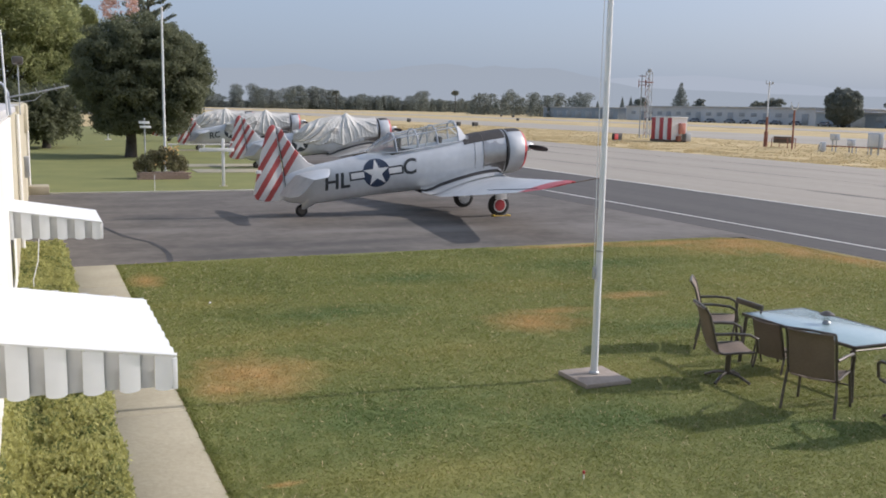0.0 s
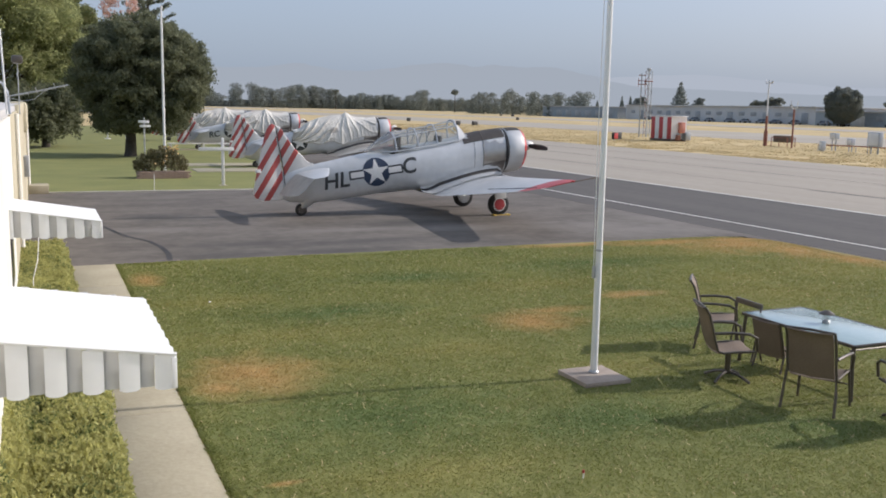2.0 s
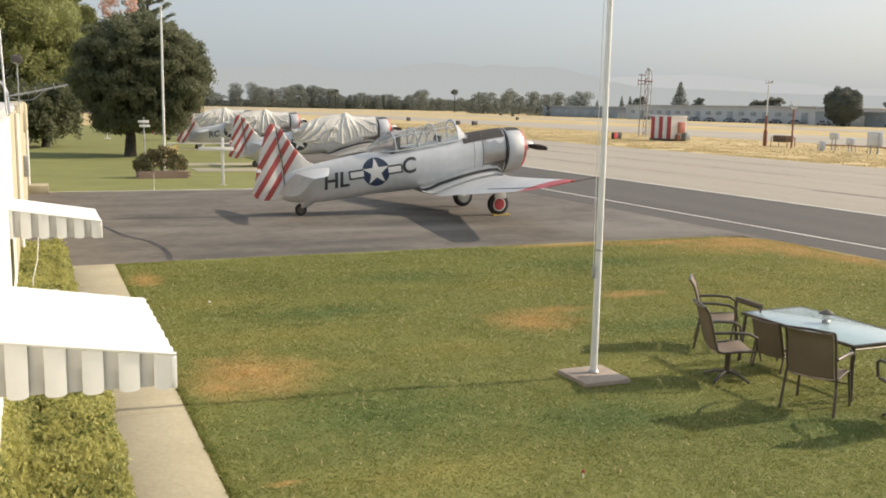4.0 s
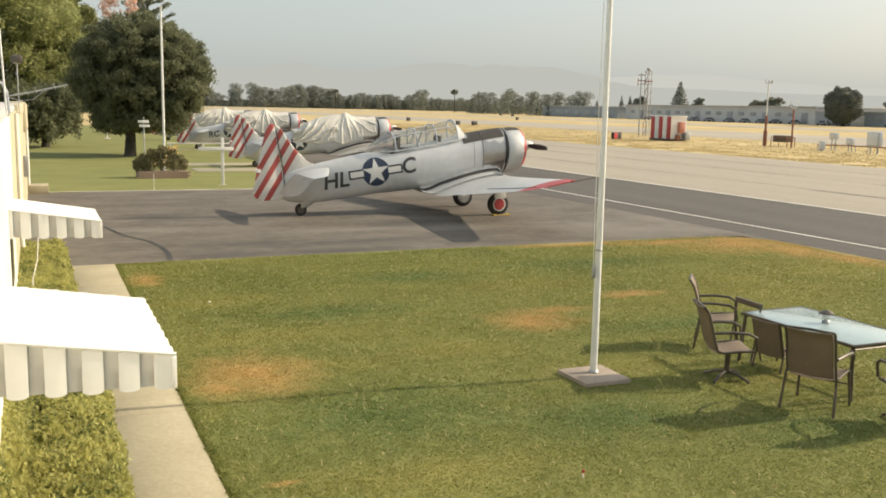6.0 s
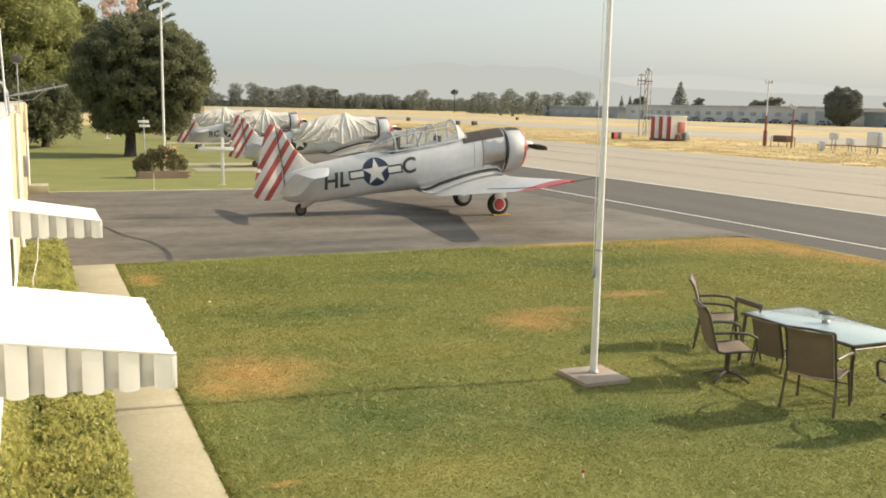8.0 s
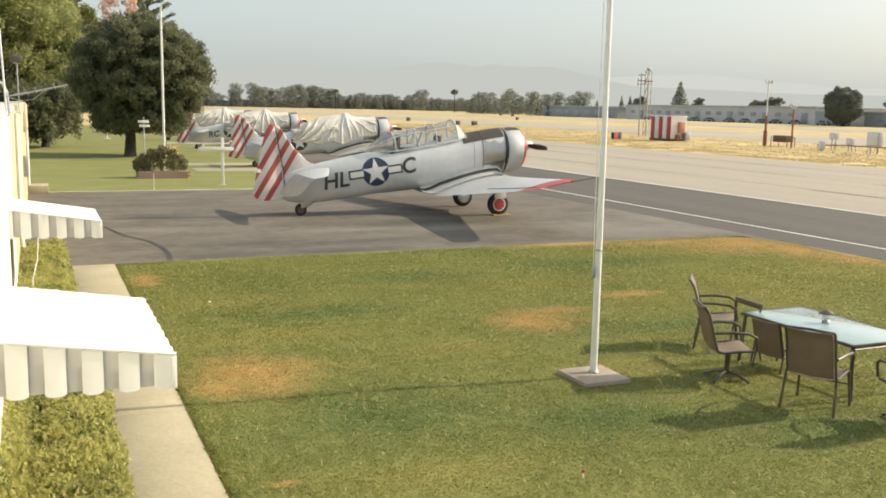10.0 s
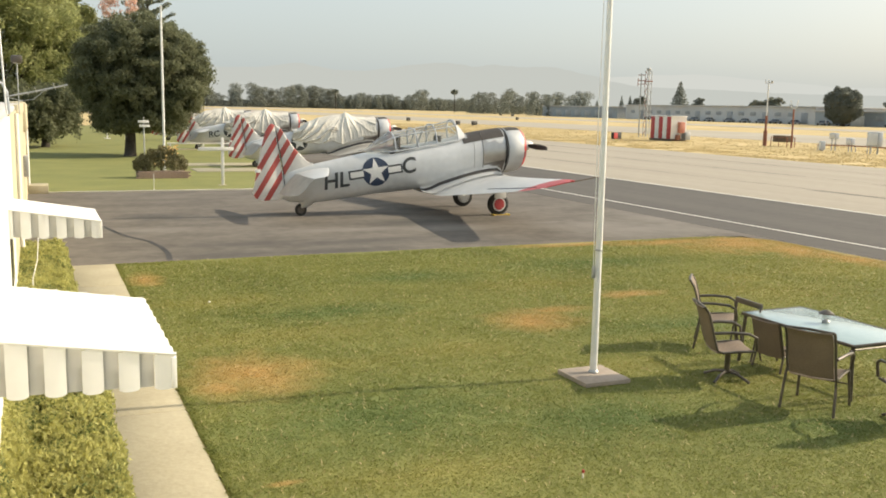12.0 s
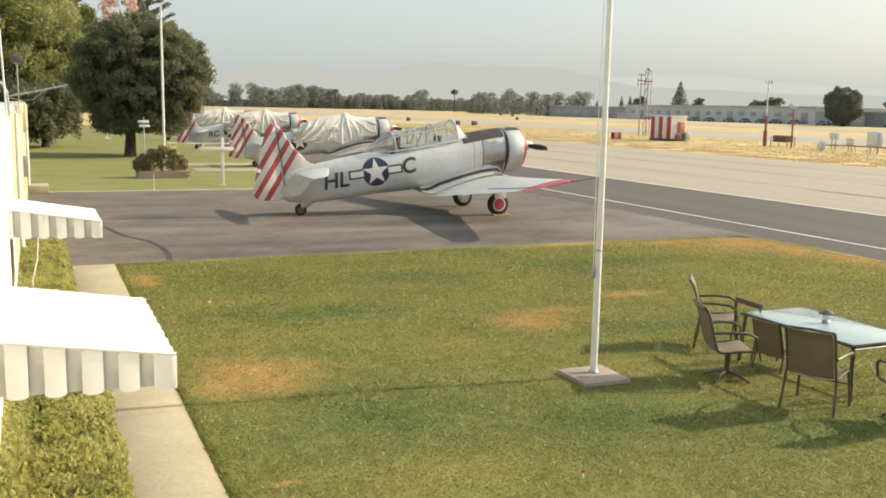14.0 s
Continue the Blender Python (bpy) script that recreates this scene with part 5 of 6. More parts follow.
def trees():
    bl = clumps(.74, 0, 4.78, 3.64, 3.5, 3.18, 560, .46, 21, low=-.99, power=.86)
    bl += [(.6 + 2.1 * math.cos(a), 2.1 * math.sin(a), 2.05 + .2 * math.sin(3 * a), .75, .7, .5) for a in [k * math.pi / 9 for k in range(18)]]
    rg = np.random.default_rng(29)
    for _ in range(150):      # sprays that break the outline
        d = rg.normal(size=3)
        d /= np.linalg.norm(d)
        k = rg.uniform(.98, 1.12)
        bl.append((.74 + d[0] * 3.70 * k, d[1] * 3.5 * k, 4.78 + d[2] * 3.2 * k, rg.uniform(.28, .58), rg.uniform(.28, .5), rg.uniform(.10, .22)))
    tree("shade_tree", pose(5.1, 58.3, 0), "dense dark round-crowned shade tree on the lawn", 2.2, .31, 3.2, bl + bl[:1] * 3, 1900, .083, "tree_dark", 22, .4)
    bl = clumps(.2, 0, 8.6, 5.7, 5.0, 6.6, 170, .95, 31, low=-.9) + [(3.0 + .6 * (i % 5), -1.0 + .5 * (i % 3), 4.4 + .75 * (i // 5) + .3 * (i % 2), .8, .8, 1.2) for i in range(25)]
    tree("pepper_tree", pose(-2.4, 76.0, 0), "tall light green drooping pepper tree behind the building", 4.0, .45, 4.5, bl, 1000, .115, "tree_light", 32, .6)
    bl = clumps(-.7, 0, 2.45, 2.5, 2.4, 1.75, 120, .5, 41, low=-.99)
    rg = np.random.default_rng(43)
    for _ in range(120):      # hanging sprays
        bl.append((rg.uniform(-3.2, 2.2), rg.uniform(-2.2, 2.2), rg.uniform(1.0, 3.9), rg.uniform(.18, .34), .3, rg.uniform(.5, .95)))
    tree("understorey_tree", pose(.6, 69.5, 0), "dark low tree with hanging sprays behind the building", 1.6, .25, 2.2, bl, 600, .13, "tree_dark", 42, .45)
    bl = clumps(0, 0, 8.4, 3.2, 3.0, 6.4, 130, .8, 61, low=-.9)
    tree("background_tree", pose(2.7, 98.0, 0), "tall grey-green tree standing behind the pepper tree", 3.0, .4, 3.5, bl, 620, .15, "tree_light", 62, .5)
    bl = clumps(-.55, 0, 12.6, 1.75, 1.7, 2.8, 90, .32, 51, low=-.7)
    bl = [(x, y, z, a, b, c * .55) for x, y, z, a, b, c in bl[1:]]
    tree("flame_tree", pose(8.5, 97.0, 0), "tree with reddish flowering top beyond the shade tree", 10.5, .3, 2.4, bl, 600, .13, "tree_red", 52, .2)
    # star-branched pine
    n = empty("norfolk_pine", pose(10.95, 101.0, 0), "tall star-branched pine with tiered feathery boughs", "tree")
    part("trunk", tube([(0, 0, -.1), (0, 0, 9), (0, 0, 19.0)], .3, 10, r1=.05), "bark", n)
    rg = random.Random(6)
    for k in range(11):
        z, ln = 9.3 + k * .92, 3.0 - .19 * k
        for j in range(5):
            a = j * math.pi * .4 + k * .62
            d = Vector((math.cos(a), math.sin(a), 0))
            pts = [Vector((0, 0, z)), Vector((0, 0, z)) + d * ln * .5 + Vector((0, 0, .3)), Vector((0, 0, z)) + d * ln + Vector((0, 0, 1.0))]
            cen = []
            for q in range(240):
                u = rg.random()
                p = pts[0].lerp(pts[1], u * 2) if u < .5 else pts[1].lerp(pts[2], u * 2 - 1)
                cen.append(p + Vector((rg.gauss(0, .105), rg.gauss(0, .105), rg.gauss(.04, .085))))
            part("bough", leaf_cloud("bough", [tuple(c) for c in cen], .15, k * 10 + j), "tree_pine", n)["kind"] = "stuff"


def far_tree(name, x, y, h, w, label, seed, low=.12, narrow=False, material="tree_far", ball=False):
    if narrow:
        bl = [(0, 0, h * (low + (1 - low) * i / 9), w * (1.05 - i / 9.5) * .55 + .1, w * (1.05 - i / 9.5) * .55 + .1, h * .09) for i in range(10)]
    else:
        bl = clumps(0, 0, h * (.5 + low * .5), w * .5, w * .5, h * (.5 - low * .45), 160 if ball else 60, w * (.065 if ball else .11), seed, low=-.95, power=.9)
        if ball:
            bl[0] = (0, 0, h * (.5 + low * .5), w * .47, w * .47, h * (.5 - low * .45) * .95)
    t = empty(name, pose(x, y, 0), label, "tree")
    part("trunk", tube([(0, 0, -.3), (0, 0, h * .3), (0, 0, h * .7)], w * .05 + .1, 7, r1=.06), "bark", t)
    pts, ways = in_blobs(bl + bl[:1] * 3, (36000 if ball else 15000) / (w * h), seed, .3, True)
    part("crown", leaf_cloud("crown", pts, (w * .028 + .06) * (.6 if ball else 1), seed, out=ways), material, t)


def at_far(u, depth):
    """Place on the ground, u being the sideways slope from the camera's heading, at a depth along it."""
    a = radians(23.6)
    return (depth * (math.sin(a) + u * math.cos(a)), depth * (math.cos(a) - u * math.sin(a)))


def distance_things():
    rg = random.Random(12)
    # the treeline: one belt of woods
    blobs = []
    belts = [(-.262, -.235, 13, 900), (-.228, -.217, 18, 880), (-.207, -.176, 18, 880), (-.172, -.118, 17.5, 860), (-.118, -.085, 13, 860), (-.085, -.05, 11, 860), (-.04, -.02, 15, 840),
             (-.115, .03, 9, 860), (-.02, .0, 9, 800), (.008, .03, 9, 760), (.028, .06, 10, 560), (.06, .085, 11, 520), (.085, .10, 9, 470), (.10, .125, 10.5, 470), (.128, .152, 10, 470), (-.27, .16, 6, 900)]
    for u0, u1, h, d in belts:
        n = max(3, int((u1 - u0) * d / (h * .20)))
        for i in range(n):
            x, y = at_far(u0 + (u1 - u0) * (i + rg.random() * .6) / n, d + rg.uniform(-25, 25))
            hh = h * rg.uniform(.85, 1.3)
            for k in range(4):
                s = hh * .24 * rg.uniform(.7, 1.25) * (1.2 if k == 0 else 1.0)
                blobs.append((x + rg.uniform(-.1, .1) * hh, y, hh * (.12 + .24 * k), s * 1.15, s, hh * .18))
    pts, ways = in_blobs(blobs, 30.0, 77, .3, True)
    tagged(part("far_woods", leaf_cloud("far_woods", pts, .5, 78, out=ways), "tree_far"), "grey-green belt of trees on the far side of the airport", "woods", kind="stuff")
    for px, d, h, w, nar, low in ((.2475, 400, 14.6, 11.5, True, .05), (.268, 400, 9.5, 6, False, .1), (.330, 400, 9.0, 8, False, .1), (.347, 400, 10.4, 9, False, .1), (.4207, 272, 11.3, 10.8, False, .02), (.486, 345, 11, 14, False, .1),
                                  (.195, 420, 9.0, 4.5, True, .1), (.206, 420, 10, 7, False, .1), (.186, 420, 9, 4, True, .1), (.365, 400, 7, 5, False, .1), (.16, 420, 7, 4, True, .1)):
        x, y = at_far(px, d)
        far_tree("far_tree", x, y, h, w, "tall pointed dark conifer near the hangars" if nar else "round dark tree near the far hangars", int(px * 1000), low, nar, ball=w == 10.8)
    for u, d in ((-.117, 700), (.009, 620)):
        x, y = at_far(u, d)
        p = empty("palm_tree", pose(x, y, 0), "slender palm above the far treeline", "tree")
        part("trunk", tube([(0, 0, 0), (.2, 0, 6), (0, 0, 13)], .35, 7, r1=.22), "bark", p)
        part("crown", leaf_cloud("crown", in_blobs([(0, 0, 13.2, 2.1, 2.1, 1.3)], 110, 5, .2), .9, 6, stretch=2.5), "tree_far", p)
    # hills
    def ridge(name, depth, tops, material, label):
        bm = bmesh.new()
        a, b = [], []
        n = 420
        for i in range(n + 1):
            u = -1.6 + 3.4 * i / n
            h = 0.0
            for (u0, h0), (u1, h1) in zip(tops, tops[1:]):
                if u0 <= u <= u1:
                    t = (u - u0) / (u1 - u0)
                    t = t * t * (3 - 2 * t)
                    h = h0 + (h1 - h0) * t
            h *= 1 + .025 * noise.noise((u * 40, depth, 0)) + .015 * noise.noise((u * 90, depth, 2))
            x, y = at_far(u, depth)
            a.append(bm.verts.new((x, y, -20)))
            b.append(bm.verts.new((x, y, h)))
        for i in range(n):
            bm.faces.new((a[i], a[i + 1], b[i + 1], b[i]))
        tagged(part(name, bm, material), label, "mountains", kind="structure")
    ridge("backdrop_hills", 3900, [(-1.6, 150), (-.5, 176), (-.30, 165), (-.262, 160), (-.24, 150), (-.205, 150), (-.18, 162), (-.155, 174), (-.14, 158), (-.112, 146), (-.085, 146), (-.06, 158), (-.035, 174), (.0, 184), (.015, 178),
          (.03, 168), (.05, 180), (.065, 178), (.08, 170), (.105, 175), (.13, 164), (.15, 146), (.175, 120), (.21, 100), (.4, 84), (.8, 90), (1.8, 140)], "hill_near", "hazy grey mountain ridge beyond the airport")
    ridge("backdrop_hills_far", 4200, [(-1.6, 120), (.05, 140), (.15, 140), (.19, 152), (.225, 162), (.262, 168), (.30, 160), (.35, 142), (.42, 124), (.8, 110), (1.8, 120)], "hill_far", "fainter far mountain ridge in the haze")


def factory():
    f = empty("factory_building", pose(0, 0, 0), "long pale industrial building with dark windows", "building", "hangars beyond the runway")
    x = 226
    part("wall", box(x, x + 40, 226, 330, -.1, 5.3), "factory", f)
    part("roof", box(x - .5, x + 40.5, 225.5, 330.5, 5.3, 5.8, .1), "roofing", f)
    for i in range(17):
        y = 229 + i * 5.9
        part("window", box(x - .08, x + .1, y, y + 2.9, 2.4 if i % 3 else .1, 3.7, .02), "window_far", f)
    g = empty("factory_building", pose(0, 0, 0), "low blue-grey industrial shed with a flat roof", "building", "hangars beyond the runway")
    part("wall", box(x - 4, x + 30, 150, 222, -.1, 4.0), "factory_blue", g)
    part("roof", box(x - 4.4, x + 30.4, 149.6, 222.4, 4.0, 4.4, .08), "roofing", g)
    part("door", box(x - 4.12, x - 3.9, 203, 209, 0, 3.0, .02), "white", g, "pale roll-up door")
    for i in range(7):
        part("window", box(x - 4.08, x - 3.9, 160 + i * 6, 163 + i * 6, 1.6, 3.0, .02), "window_far", g)
    h = empty("factory_building", pose(0, 0, 0), "distant grey hangar row with a low roof", "building", "hangars beyond the runway")
    part("wall", box(x, x + 30, 336, 400, -.1, 4.6), "factory_blue", h)
    part("roof", box(x - .4, x + 30.4, 335.6, 400.4, 4.6, 5.0, .08), "roofing", h)
    for i in range(7):
        part("window", box(x - .08, x + .1, 340 + i * 8.4, 345 + i * 8.4, .3, 3.2, .02), "window_far", h)
    # parked cars
    def car(at):
        c = empty("parked_car", at, "parked car in front of the industrial building", "car", "cars by the factory")
        part("body", box(-.9, .9, -2.2, 2.2, .3, .85, .15), "car_dark", c)
        part("cabin", loft([[(-.8, -1.5, .85), (.8, -1.5, .85), (.8, 1.3, .85), (-.8, 1.3, .85)], [(-.62, -1.0, 1.42), (.62, -1.0, 1.42), (.62, .7, 1.42), (-.62, .7, 1.42)]]), "window_dark", c)
        for sx in (-1, 1):
            for sy in (-1.35, 1.35):
                part("tyre", lathe([(sx * .72, .2), (sx * .72, .32), (sx * .92, .32), (sx * .92, .2)], "x", 14, (0, sy, .32)), "rubber", c)
        return c
    c = car(pose(222.5, 246, 0))
    for y in (231, 239.5, 254, 262, 272.5, 281, 290, 299, 309, 215, 207.5, 190):
        copy_thing(c, pose(222.5 - (4 if y < 220 else 0), y, 0))


# ---- airfield fixtures ----
def airfield():
    h = empty("striped_hut", pose(65.0, 86.0, 0), "small white equipment hut with red vertical stripes", "hut")
    part("body", box(0, 2.1, 0, 3.7, 0, 2.68), "white", h)
    for i in range(5):
        w = 3.7 / 5
        part("panel", box(-.05, -.004, w * i, w * (i + 1) - .02, .05, 2.7, .006), "red" if i % 2 == 0 else "white", h)
    # dark band added round the foot to stand for the shadow there
    part("foot_shadow_band", box(-.12, 2.15, -.08, 3.78, 0, .24, .02), "brown_box", h)
    part("roof", box(-.1, 2.2, -.1, 3.8, 2.68, 2.78, .02), "white", h)
    part("cabinet", box(.9, 1.6, -.45, -.01, .9, 2.1, .05), "faded_red", h, "faded red cabinet on the hut's end")
    part("unit", box(1.5, 2.2, -.7, -.01, .1, 1.0, .04), "galv", h)
    part("unit", box(.6, 1.0, -.5, -.01, .1, .7, .04), "rust", h)
    tw = empty("lattice_tower", pose(70.7, 98.6, 0), "slim lattice antenna tower with cross arms", "tower")
    for sx, sy in ((-.28, -.28), (.28, -.28), (-.28, .28), (.28, .28)):
        part("leg", tube([(sx, sy, 0), (sx, sy, 8.2)], .045, 6), "galv", tw)
    for i in range(12):
        z = .3 + i * .66
        s = 1 if i % 2 else -1
        part("brace", tube([(-.28 * s, -.28, z), (.28 * s, -.28, z + .66)], .03, 5), "galv", tw)
        part("brace", tube([(-.28, -.28 * s, z), (-.28, .28 * s, z + .66)], .03, 5), "rust", tw)
    part("platform", box(-.4, .4, -.4, .4, 6.9, 7.0, .02), "rust", tw)
    part("antenna_head", box(-.2, .2, -.2, .2, 8.2, 8.6, .05), "galv", tw)
    m = empty("antenna_mast", pose(69.9, 99.0, 0), "thin mast with red crossbars beside the tower", "mast")
    part("shaft", tube([(0, 0, 0), (0, 0, 7.9)], .07, 8), "galv", m)
    for z in (6.6, 7.0, 7.7):
        part("crossbar", tube([(-.35, .2, z), (.45, -.26, z)], .05, 6), "rust", m)
    for x in (-.33, .4):
        part("element", tube([(x, -x * .57, 6.3), (x, -x * .57, 7.3)], .04, 6), "rust", m)
    p = empty("weather_pole", pose(68.3, 74.8, 0), "white and red weather pole with a crossarm", "pole")
    part("base_sleeve", tube([(0, 0, 0), (0, 0, 1.5)], .2, 10), "rust", p)
    part("base_sleeve", tube([(0, 0, 1.5), (0, 0, 3.0)], .12, 10), "rust", p)
    part("shaft", tube([(0, 0, 3.0), (0, 0, 6.6)], .07, 8), "pole_white", p)
    part("crossarm", tube([(-.28, .18, 6.3), (.28, -.18, 6.3)], .04, 6), "galv", p)
    part("vane", tube([(-.26, .17, 6.3), (-.27, .18, 6.7)], .03, 6), "galv", p)
    part("cup", lathe([(6.3, .02), (6.36, .1), (6.5, .1), (6.55, .02)], "z", 10, (.27, -.17, 0)), "galv", p)
    q = empty("weather_pole", pose(67.15, 69.9, 0), "slim red-brown sensor pole with a forked top", "pole")
    part("shaft", tube([(0, 0, 0), (0, 0, 3.7)], .09, 8), "rust", q)
    part("fork", tube([(-.25, .2, 4.5), (-.2, .15, 3.9), (0, 0, 3.7), (.2, -.15, 3.9), (.25, -.2, 4.5)], .05, 6), "pole_white", q)
    b = empty("equipment_frame", pose(68.6, 72.6, 0), "dark equipment box on a low pipe frame", "equipment")
    part("box", box(-.5, .5, -.9, .9, .45, 1.1, .04), "brown_box", b)
    for x, y in ((-.5, -1.1), (.5, -1.1), (-.5, 1.1), (.5, 1.1)):
        part("leg", tube([(x, y, 0), (x, y, .95)], .04, 6), "rust", b)
    for x in (-.5, .5):
        part("rail", tube([(x, -1.1, .9), (x, 1.1, .9)], .035, 6), "rust", b)
    for x, y, w, z0, z1, post in ((64.7, 63.6, .16, .1, .9, .05), (67.3, 64.8, .36, 1.05, 1.6, .06), (66.8, 62.4, .28, .65, 1.2, .06), (65.6, 58.7, .62, .65, 1.85, .08), (66.5, 57.2, .36, 1.0, 1.75, .06)):
        e = empty("electrical_box", pose(x, y, 0), "pale grey electrical cabinet on posts in the dry grass", "cabinet", "cabinets beside the taxiway")
        part("cabinet", box(-.25, .25, -w, w, z0, z1, .03), "jet_grey", e)
        for s in (-1, 1):
            part("post", tube([(0, s * w * .6, 0), (0, s * w * .6, z0 + .1)], post, 6), "galv", e)
        part("door", box(-.275, -.252, -w * .85, w * .85, z0 + .08, z1 - .08, .006), "white", e)
    r = empty("pipe_rail", pose(0, 0, 0), "low thin pipe rail joining the cabinets", "rail")
    part("bar", tube([(64.8, 64.2, .55), (66.5, 61.5, .55), (65.8, 57.0, .55)], .055, 6), "rust", r)
    for x, y in ((64.8, 64.2), (66.5, 61.5), (65.8, 57.0), (65.6, 59.4)):
        part("post", tube([(x, y, 0), (x, y, 1.4 if y < 60 else .6)], .04, 6), "galv", r)
    for x, y, w, rot, lab in ((59.6, 88.6, 1.1, 33, "red and black airfield sign box on the verge"), (74.0, 156.1, .68, 24, "black airfield sign box in the dry grass"), (71.6, 158.1, .47, 24, "black airfield sign box in the dry grass"), (190.4, 374.6, .88, 24, "black airfield sign box in the dry grass"),
                              (125.6, 236.7, .48, 24, "black airfield sign box in the dry grass"), (180.2, 343.8, .8, 24, "black airfield sign box in the dry grass"), (75.9, 194.3, .5, 24, "black airfield sign box in the dry grass")):
        mark = lab.startswith("red")
        s = empty("airfield_sign", pose(x, y, 0, 0, 0, rot), lab, "sign", "airfield signs")
        part("case", box(-w, w, -.15, .15, .12, .85 if w > .4 else .5, .03), "black", s)
        part("face", box(-w + .05, -.05 if mark else w - .05, -.175, -.152, .18, .8, .004), "red" if mark else "black", s)
        for k in (-.7, .7):
            part("leg", box(w * k - .05, w * k + .05, -.05, .05, -.03, .14, .01), "galv", s)


# ---- passing aircraft ----
def business_jet(name, belly, label, aft=0.0, low=0.0):
    """Twin-jet with swept wings and winglets, nose towards +y, main wheels at the origin; aft shifts the engines back, low sets the cabin lower."""
    j = empty(name, pose(44.75, -150, 0), label, "airplane")
    prof = [(14.2, 1.95, .06, .06), (13.9, 2.0, .36, .34), (13.2, 2.14, .68, .66), (12.2, 2.42, .95, .95), (11.0, 2.62, 1.10, 1.12), (9.6, 2.74, 1.16, 1.18), (4.0, 2.76, 1.17, 1.19), (-3.5, 2.78, 1.17, 1.19), (-6.5, 2.95, 1.0, 1.02), (-9.0, 3.25, .62, .66), (-11.2, 3.55, .16, .2)]
    prof = [(y, z - low * min(1, max(0, (y + 9) / 6)), w, h) for y, z, w, h in prof]
    rings = lambda g, lo, hi: [[(g * w * math.cos(a), y, z + g * h * math.sin(a)) for a in [radians(lo + (hi - lo) * k / 24) for k in range(25)]] for y, z, w, h in prof]
    part("fuselage", loft([[(p[0], p[1], p[2]) for p in r[:-1]] for r in rings(1.0, 0, 360)]), "jet_white", j)
    part("belly", loft(rings(1.006, 192, 348), caps=False, loop=False), belly, j, "darker painted belly")
    part("cheat_line", loft(rings(1.008, 186, 191), caps=False, loop=False), "jet_navy", j)
    part("cheat_line", loft(rings(1.008, -11, -6), caps=False, loop=False), "jet_navy", j)
    fair = [(5.8, .5, .2), (4.6, .95, .55), (2.0, 1.25, .85), (-1.5, 1.3, .9), (-3.6, 1.0, .6), (-5.0, .5, .25)]
    part("belly_fairing", loft([[(w * math.cos(a), y, 1.95 + h * (math.sin(a) if math.sin(a) < 0 else .4 * math.sin(a))) for a in [2 * math.pi * k / 20 for k in range(20)]] for y, w, h in fair]), belly, j, "wing root fairing under the cabin")
    for s in (-1, 1):
        for i in range(9 if aft > 0 else 7):
            y = 8.55 - i * 1.35
            zc = 3.03 - low
            ring = [(s * (math.sqrt(max(.01, 1 - ((zc + .24 * math.sin(a) - 2.76 + low) / 1.19) ** 2)) * 1.17 + .012), y + .31 * math.cos(a), zc + .24 * math.sin(a)) for a in [2 * math.pi * k / 16 for k in range(16)]]
            ring2 = [(p[0] - s * .03, p[1], p[2]) for p in ring]
            part("window", loft([ring2, ring]), "window_dark", j)
        pane = lambda g: [(s * (x + .04 * g), y + .12 * g * (x < .5), z - low + g * dz) for x, y, z, dz in ((.30, 13.05, 2.86, -.04), (.88, 12.2, 2.86, -.04), (.83, 11.9, 3.13, .05), (.30, 12.35, 3.20, .07))]
        part("cockpit_window", loft([pane(0), pane(1)]), "window_dark", j)
        w = [(s * .6, 5.4, -1.6, 1.72, .10), (s * 5.5, 1.6, -2.9, 1.86, .09), (s * 12.9, -4.35, -5.9, 2.15, .08)]
        wing = part("wing", loft([[(x, y0 + (y1 - y0) * (1 - u), z + sg * th * abs(y0 - y1) * .5 * math.sqrt(max(0, u * (1 - u)) * 4) * .5) for u, sg in [(k / 10, 1) for k in range(11)] + [(1 - k / 10, -1) for k in range(1, 10)]] for x, y0, y1, z, th in w]), "jet_white", j)
        lets = [(12.82, -4.55, -5.9, 2.12, .06), (13.02, -5.15, -6.15, 2.5, .06), (13.14, -5.55, -6.35, 2.9, .05), (13.38, -6.15, -6.65, 3.68, .03)]
        part("winglet", loft([[(s * (x - d), (y0 + y1) / 2, z), (s * x, y0, z), (s * (x + d), (y0 + y1) / 2, z), (s * x, y1, z)] for x, y0, y1, z, d in lets]), "jet_white", wing)
        n = part("engine", loft([[(s * 2.05 + r * math.cos(a), y, 3.35 + r * math.sin(a)) for a in [2 * math.pi * k / 24 for k in range(24)]] for y, r in [(u - aft, q) for u, q in ((-1.7, .55), (-1.55, .70), (-1.0, .80), (.0 - 2.5, .86), (-4.5, .80), (-6.2, .58), (-6.4, .5))]][1:]), "jet_white", j, "white engine nacelle")
        part("intake_lip", lathe([(-.98, .66), (-.90, .74), (-.98, .80), (-1.15, .805)], "y", 24, (s * 2.05, -aft, 3.35)), "metal_bare", n)
        for k in range(6 if s < 0 else 0):
            part("registration_bar", box(-2.93, -2.905, -3.75 + .36 * k - aft, -3.52 + .36 * k - aft, 3.36, 3.60), "window_far", n)
        part("pylon", box(min(s * .9, s * 1.4), max(s * .9, s * 1.4), -5.6 - aft, -2.2 - aft, 3.2, 3.45, .08), "jet_white", j)
        leg = part("main_leg", tube([(s * 1.9, -.2, 1.9), (s * 2.0, -.1, 1.0), (s * 2.0, 0, .45)], .11, 10), "galv", j)
        for k in (-.22, .22):
            wheel_x(leg, (s * 2.0 + k, 0, .45), .45, .26)
        part("gear_door", box(s * 1.72 - .02, s * 1.72 + .02, -.5, .6, .8, 1.75, .02), "jet_white", leg)
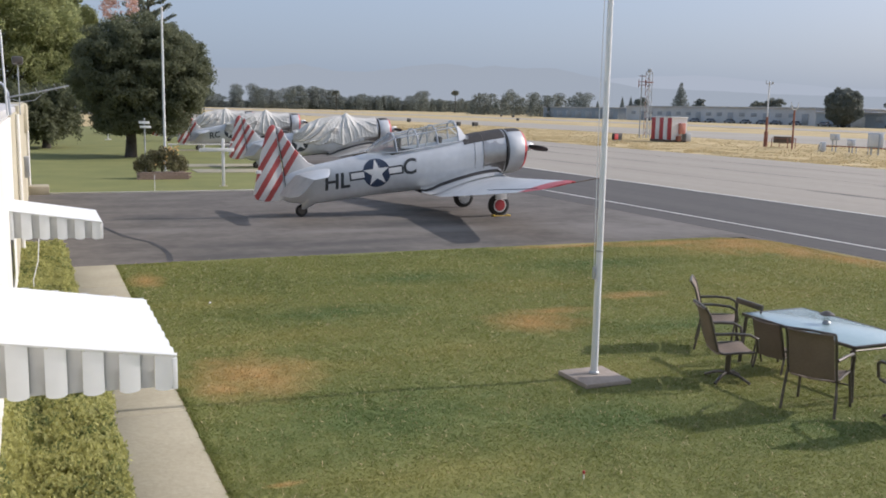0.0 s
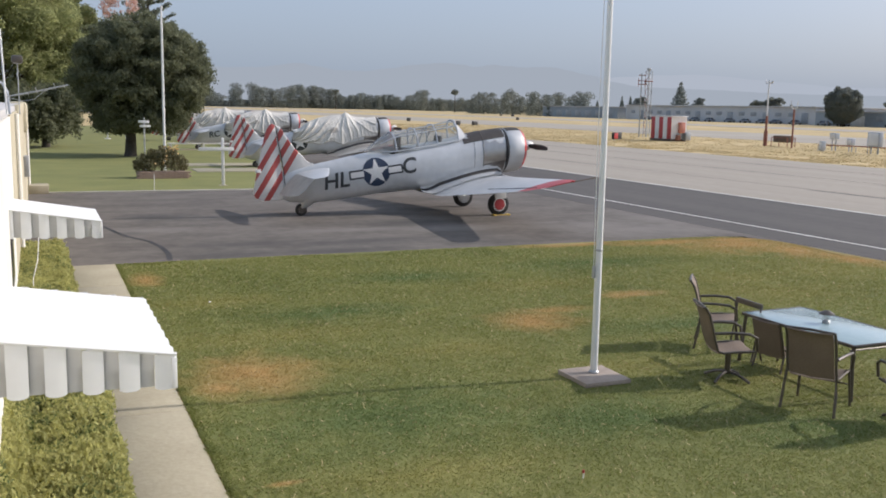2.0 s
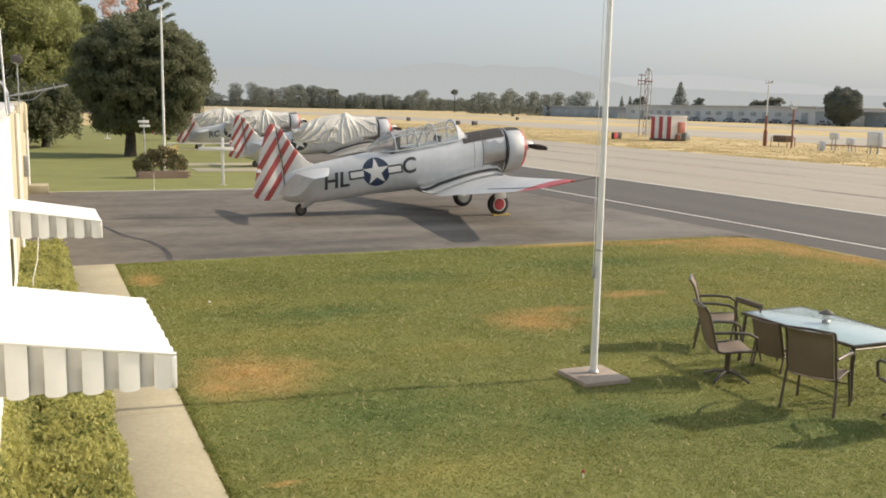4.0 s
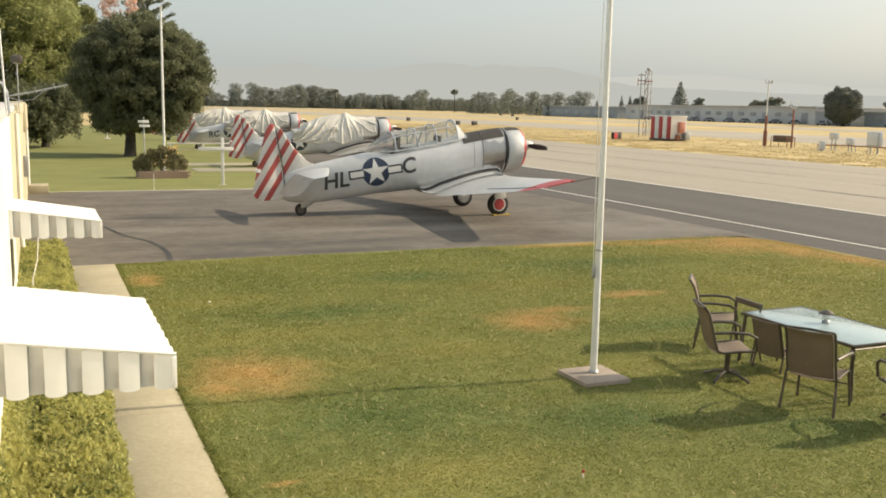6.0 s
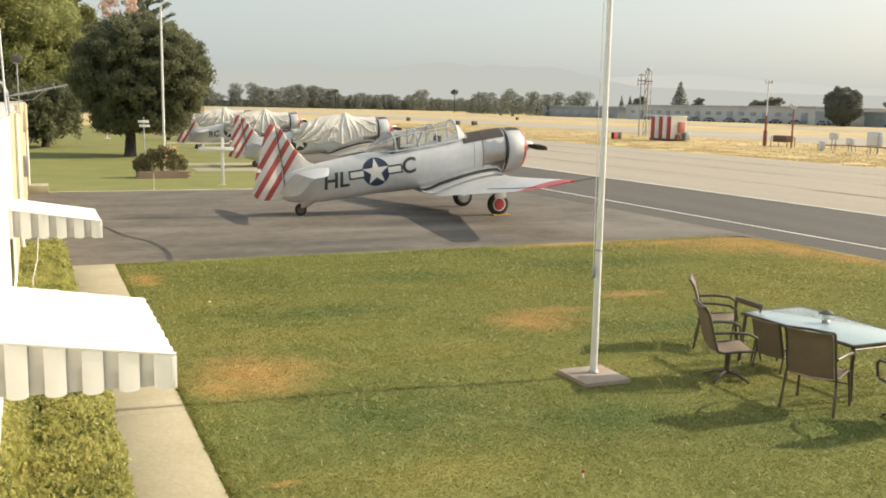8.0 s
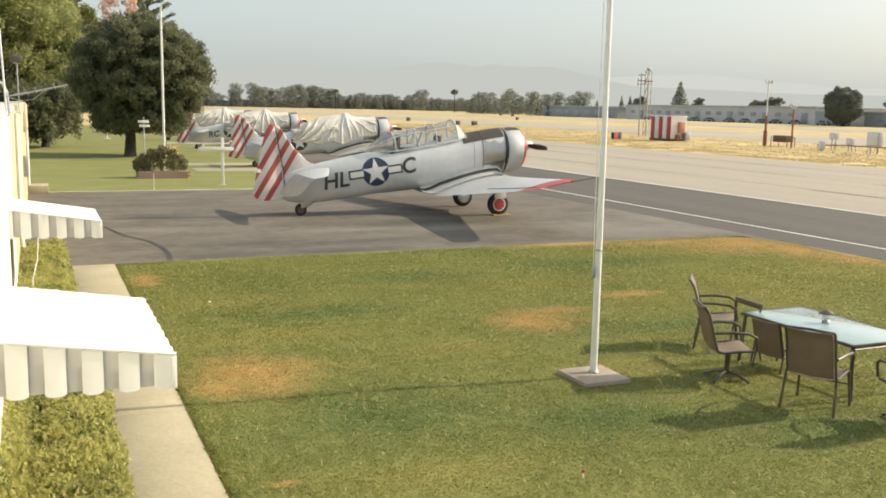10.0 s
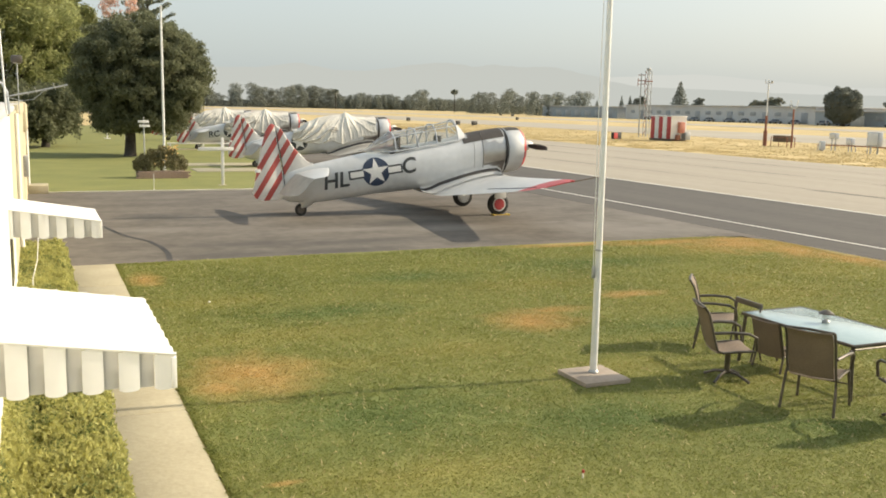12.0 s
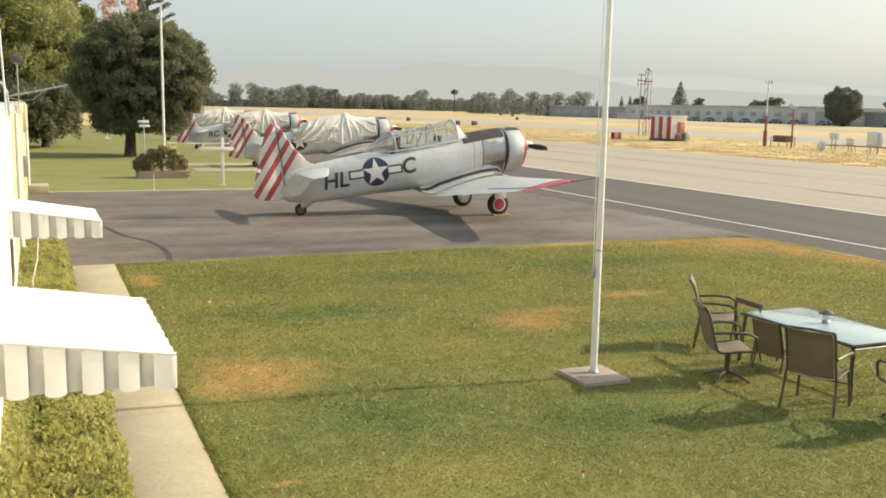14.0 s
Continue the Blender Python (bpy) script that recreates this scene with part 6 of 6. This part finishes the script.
        tail = [(s * .1, -9.6, -11.6, 6.55, .08), (s * 4.6, -12.0, -13.0, 6.75, .07)]
        part("tailplane", loft([[(x, y0 + (y1 - y0) * (1 - u), z + sg * .06 * math.sqrt(max(0, u * (1 - u)) * 4)) for u, sg in [(k / 8, 1) for k in range(9)] + [(1 - k / 8, -1) for k in range(1, 8)]] for x, y0, y1, z, th in tail]), "jet_white", j)
    nl = part("nose_leg", tube([(0, 11.9, 1.6), (0, 12.15, .9), (0, 12.2, .35)], .10, 10), "galv", j)
    for k in (-.17, .17):
        wheel_x(nl, (k, 12.2, .33), .33, .20)
    part("tail_fin", loft([[(sx, y, z) for y, z in ((-5.8, 3.9), (-9.8, 3.6), (-11.8, 6.6), (-9.4, 6.6))] for sx in (-.12, .12)]), "jet_white", j)
    return j


def wheel_x(parent, centre, r, w):
    t = part("tyre", lathe([(-w * .5, r * .6), (-w * .5, r * .85), (-w * .3, r), (w * .3, r), (w * .5, r * .85), (w * .5, r * .6)], "x", 22, centre), "rubber", parent)
    part("rim", lathe([(-w * .52, r * .2), (-w * .52, r * .6), (w * .52, r * .6), (w * .52, r * .2)], "x", 18, centre), "galv", t)


def light_plane(name, at, paint, label):
    """High-wing single-engined light airplane, nose towards +x, wheels at z = 0."""
    a = empty(name, at, label, "airplane")
    part("fuselage", loft([ring_yz(x, 0, z, w, h, 18, 2.4) for x, z, w, h in ((-5.3, 1.45, .06, .12), (-3.5, 1.35, .22, .28), (-1.4, 1.3, .5, .55), (-.2, 1.35, .56, .68), (.9, 1.28, .55, .58), (1.4, 1.1, .5, .42), (2.2, 1.05, .40, .34), (2.4, 1.05, .2, .2))]), paint, a)
    part("wing", loft([airfoil(y, .75, -.85, 2.08 + abs(y) * .02, .06) for y in (-5.5, -5.2, 0, 5.2, 5.5)]), paint, a)
    part("fin", flat_fin([(-4.2, 1.5), (-5.0, 2.5), (-5.5, 2.55), (-5.5, 1.3)], .04), paint, a)
    part("tailplane", loft([airfoil(y, -4.4, -5.4, 1.5, .04) for y in (-1.7, 0, 1.7)]), paint, a)
    part("windscreen", box(.3, .95, -.53, .53, 1.45, 1.95, .08), "window_dark", a)
    part("spinner", lathe([(2.4, .2), (2.6, .14), (2.75, .02)], "x", 14, (0, 0, 1.05)), "galv", a)
    part("propeller", box(2.5, 2.54, -.06, .06, .2, 1.9, .01), "black", a)
    for s in (-1, 1):
        part("wing_strut", tube([(.1, s * .55, .9), (.1, s * 2.6, 2.08)], .04, 6), paint, a)
        leg = part("gear_leg", tube([(-.2, s * .4, .8), (-.3, s * 1.15, .2)], .05, 6), "galv", a)
        wheel(leg, (-.3, s * 1.2, .2), .2, .14, "", "galv")
    nl = part("nose_leg", tube([(1.7, 0, .8), (1.8, 0, .2)], .045, 6), "galv", a)
    wheel(nl, (1.8, 0, .18), .18, .12, "", "galv")
    return a


# ---- build ----
ground_sheets()
uneven_lawn("lawn", 1.38, 17.35, -14.0, 19.5, .34, "mown green lawn with dry straw-coloured patches", 2, 1.5)
uneven_lawn("lawn_north", -12.0, 13.2, 35.36, 130, 1.0, "mown green lawn beyond the apron", 3)
kerbs()
building()
awning(5.50, 7.17, 1.79, "white ribbed metal window awning with a slatted side")
awning(12.05, 13.38, 1.79, "smaller white ribbed metal window awning farther along")
hedge()
airplanes()
lawn_things()
north_lawn_things()
trees()
distance_things()
factory()
airfield()
grass_blades("grass", 1000000, (1.40, 17.3, 3.5, 19.45), 15, .019, "short mown grass blades of the lawn")
grass_blades("edge_grass", 9000, (1.35, 1.43, 3.5, 19.45), 23, .023, "ragged grass hanging over the edge of the walk")
grass_blades("dry_blades", 26000, (1.40, 17.3, 3.5, 19.45), 19, .026, "scattered bleached grass blades in the lawn", 7.0, "dry_blades")

dry_tufts()

JET = business_jet("business_jet", "jet_belly", "white twin-engined business jet taxiing with winglets", -.35, .2)
JET_NAVY = business_jet("business_jet", "jet_navy", "white business jet with a navy belly taxiing", 3.2)
JET_NAVY.scale = (1.17, 1.17, 1.06)
# grey body colour stands in for the airplane's backlit, hazed look
SKY_PLANE = light_plane("light_airplane", pose(700, -100, -.03), "jet_grey", "small high-wing airplane climbing out over the field")
ORANGE = light_plane("light_airplane", pose(44.75, -60, 0, 0, 0, 90), "orange", "orange high-wing light airplane taxiing past")


def motions():
    out, hidden = -150.0, 360.0
    walk(JET, [(0, pose(44.75, out, 0)), (11.43, pose(44.75, out, 0)), (11.4667, pose(44.75, 26, 0)), (11.5, pose(44.75, 41.9, 0)), (11.5333, pose(44.75, 58, 0)), (11.5667, pose(44.75, hidden, 0)), (14.0, pose(44.75, hidden, 0))])
    walk(JET_NAVY, [(0, pose(44.75, out, 0)), (13.0333, pose(44.75, out, 0)), (13.0667, pose(44.75, 24, 0)), (13.1, pose(44.75, 39.8, 0)), (13.1333, pose(44.75, 55, 0)), (13.1667, pose(44.75, hidden + 60, 0)), (14.0, pose(44.75, hidden + 60, 0))])
    walk(ORANGE, [(0, pose(44.75, out, 0, 0, 0, 90)), (6.4, pose(44.75, out, 0, 0, 0, 90)), (6.5, pose(44.75, 111, 0, 0, 0, 90)), (6.6, pose(44.75, hidden - 40, 0, 0, 0, 90)), (14.0, pose(44.75, hidden - 40, 0, 0, 0, 90))])
    walk(SKY_PLANE, [(0, pose(700, -100, -.03, 0, 0, 30)), (13.4, pose(700, -100, -.03, 0, 0, 30)), (13.5, pose(121.3, 150.3, 21.7, 4, -7, 5)), (13.6, pose(330, 420, 150, 0, -6, 15)), (14.0, pose(360, 460, 230, 0, -6, 15))])


motions()
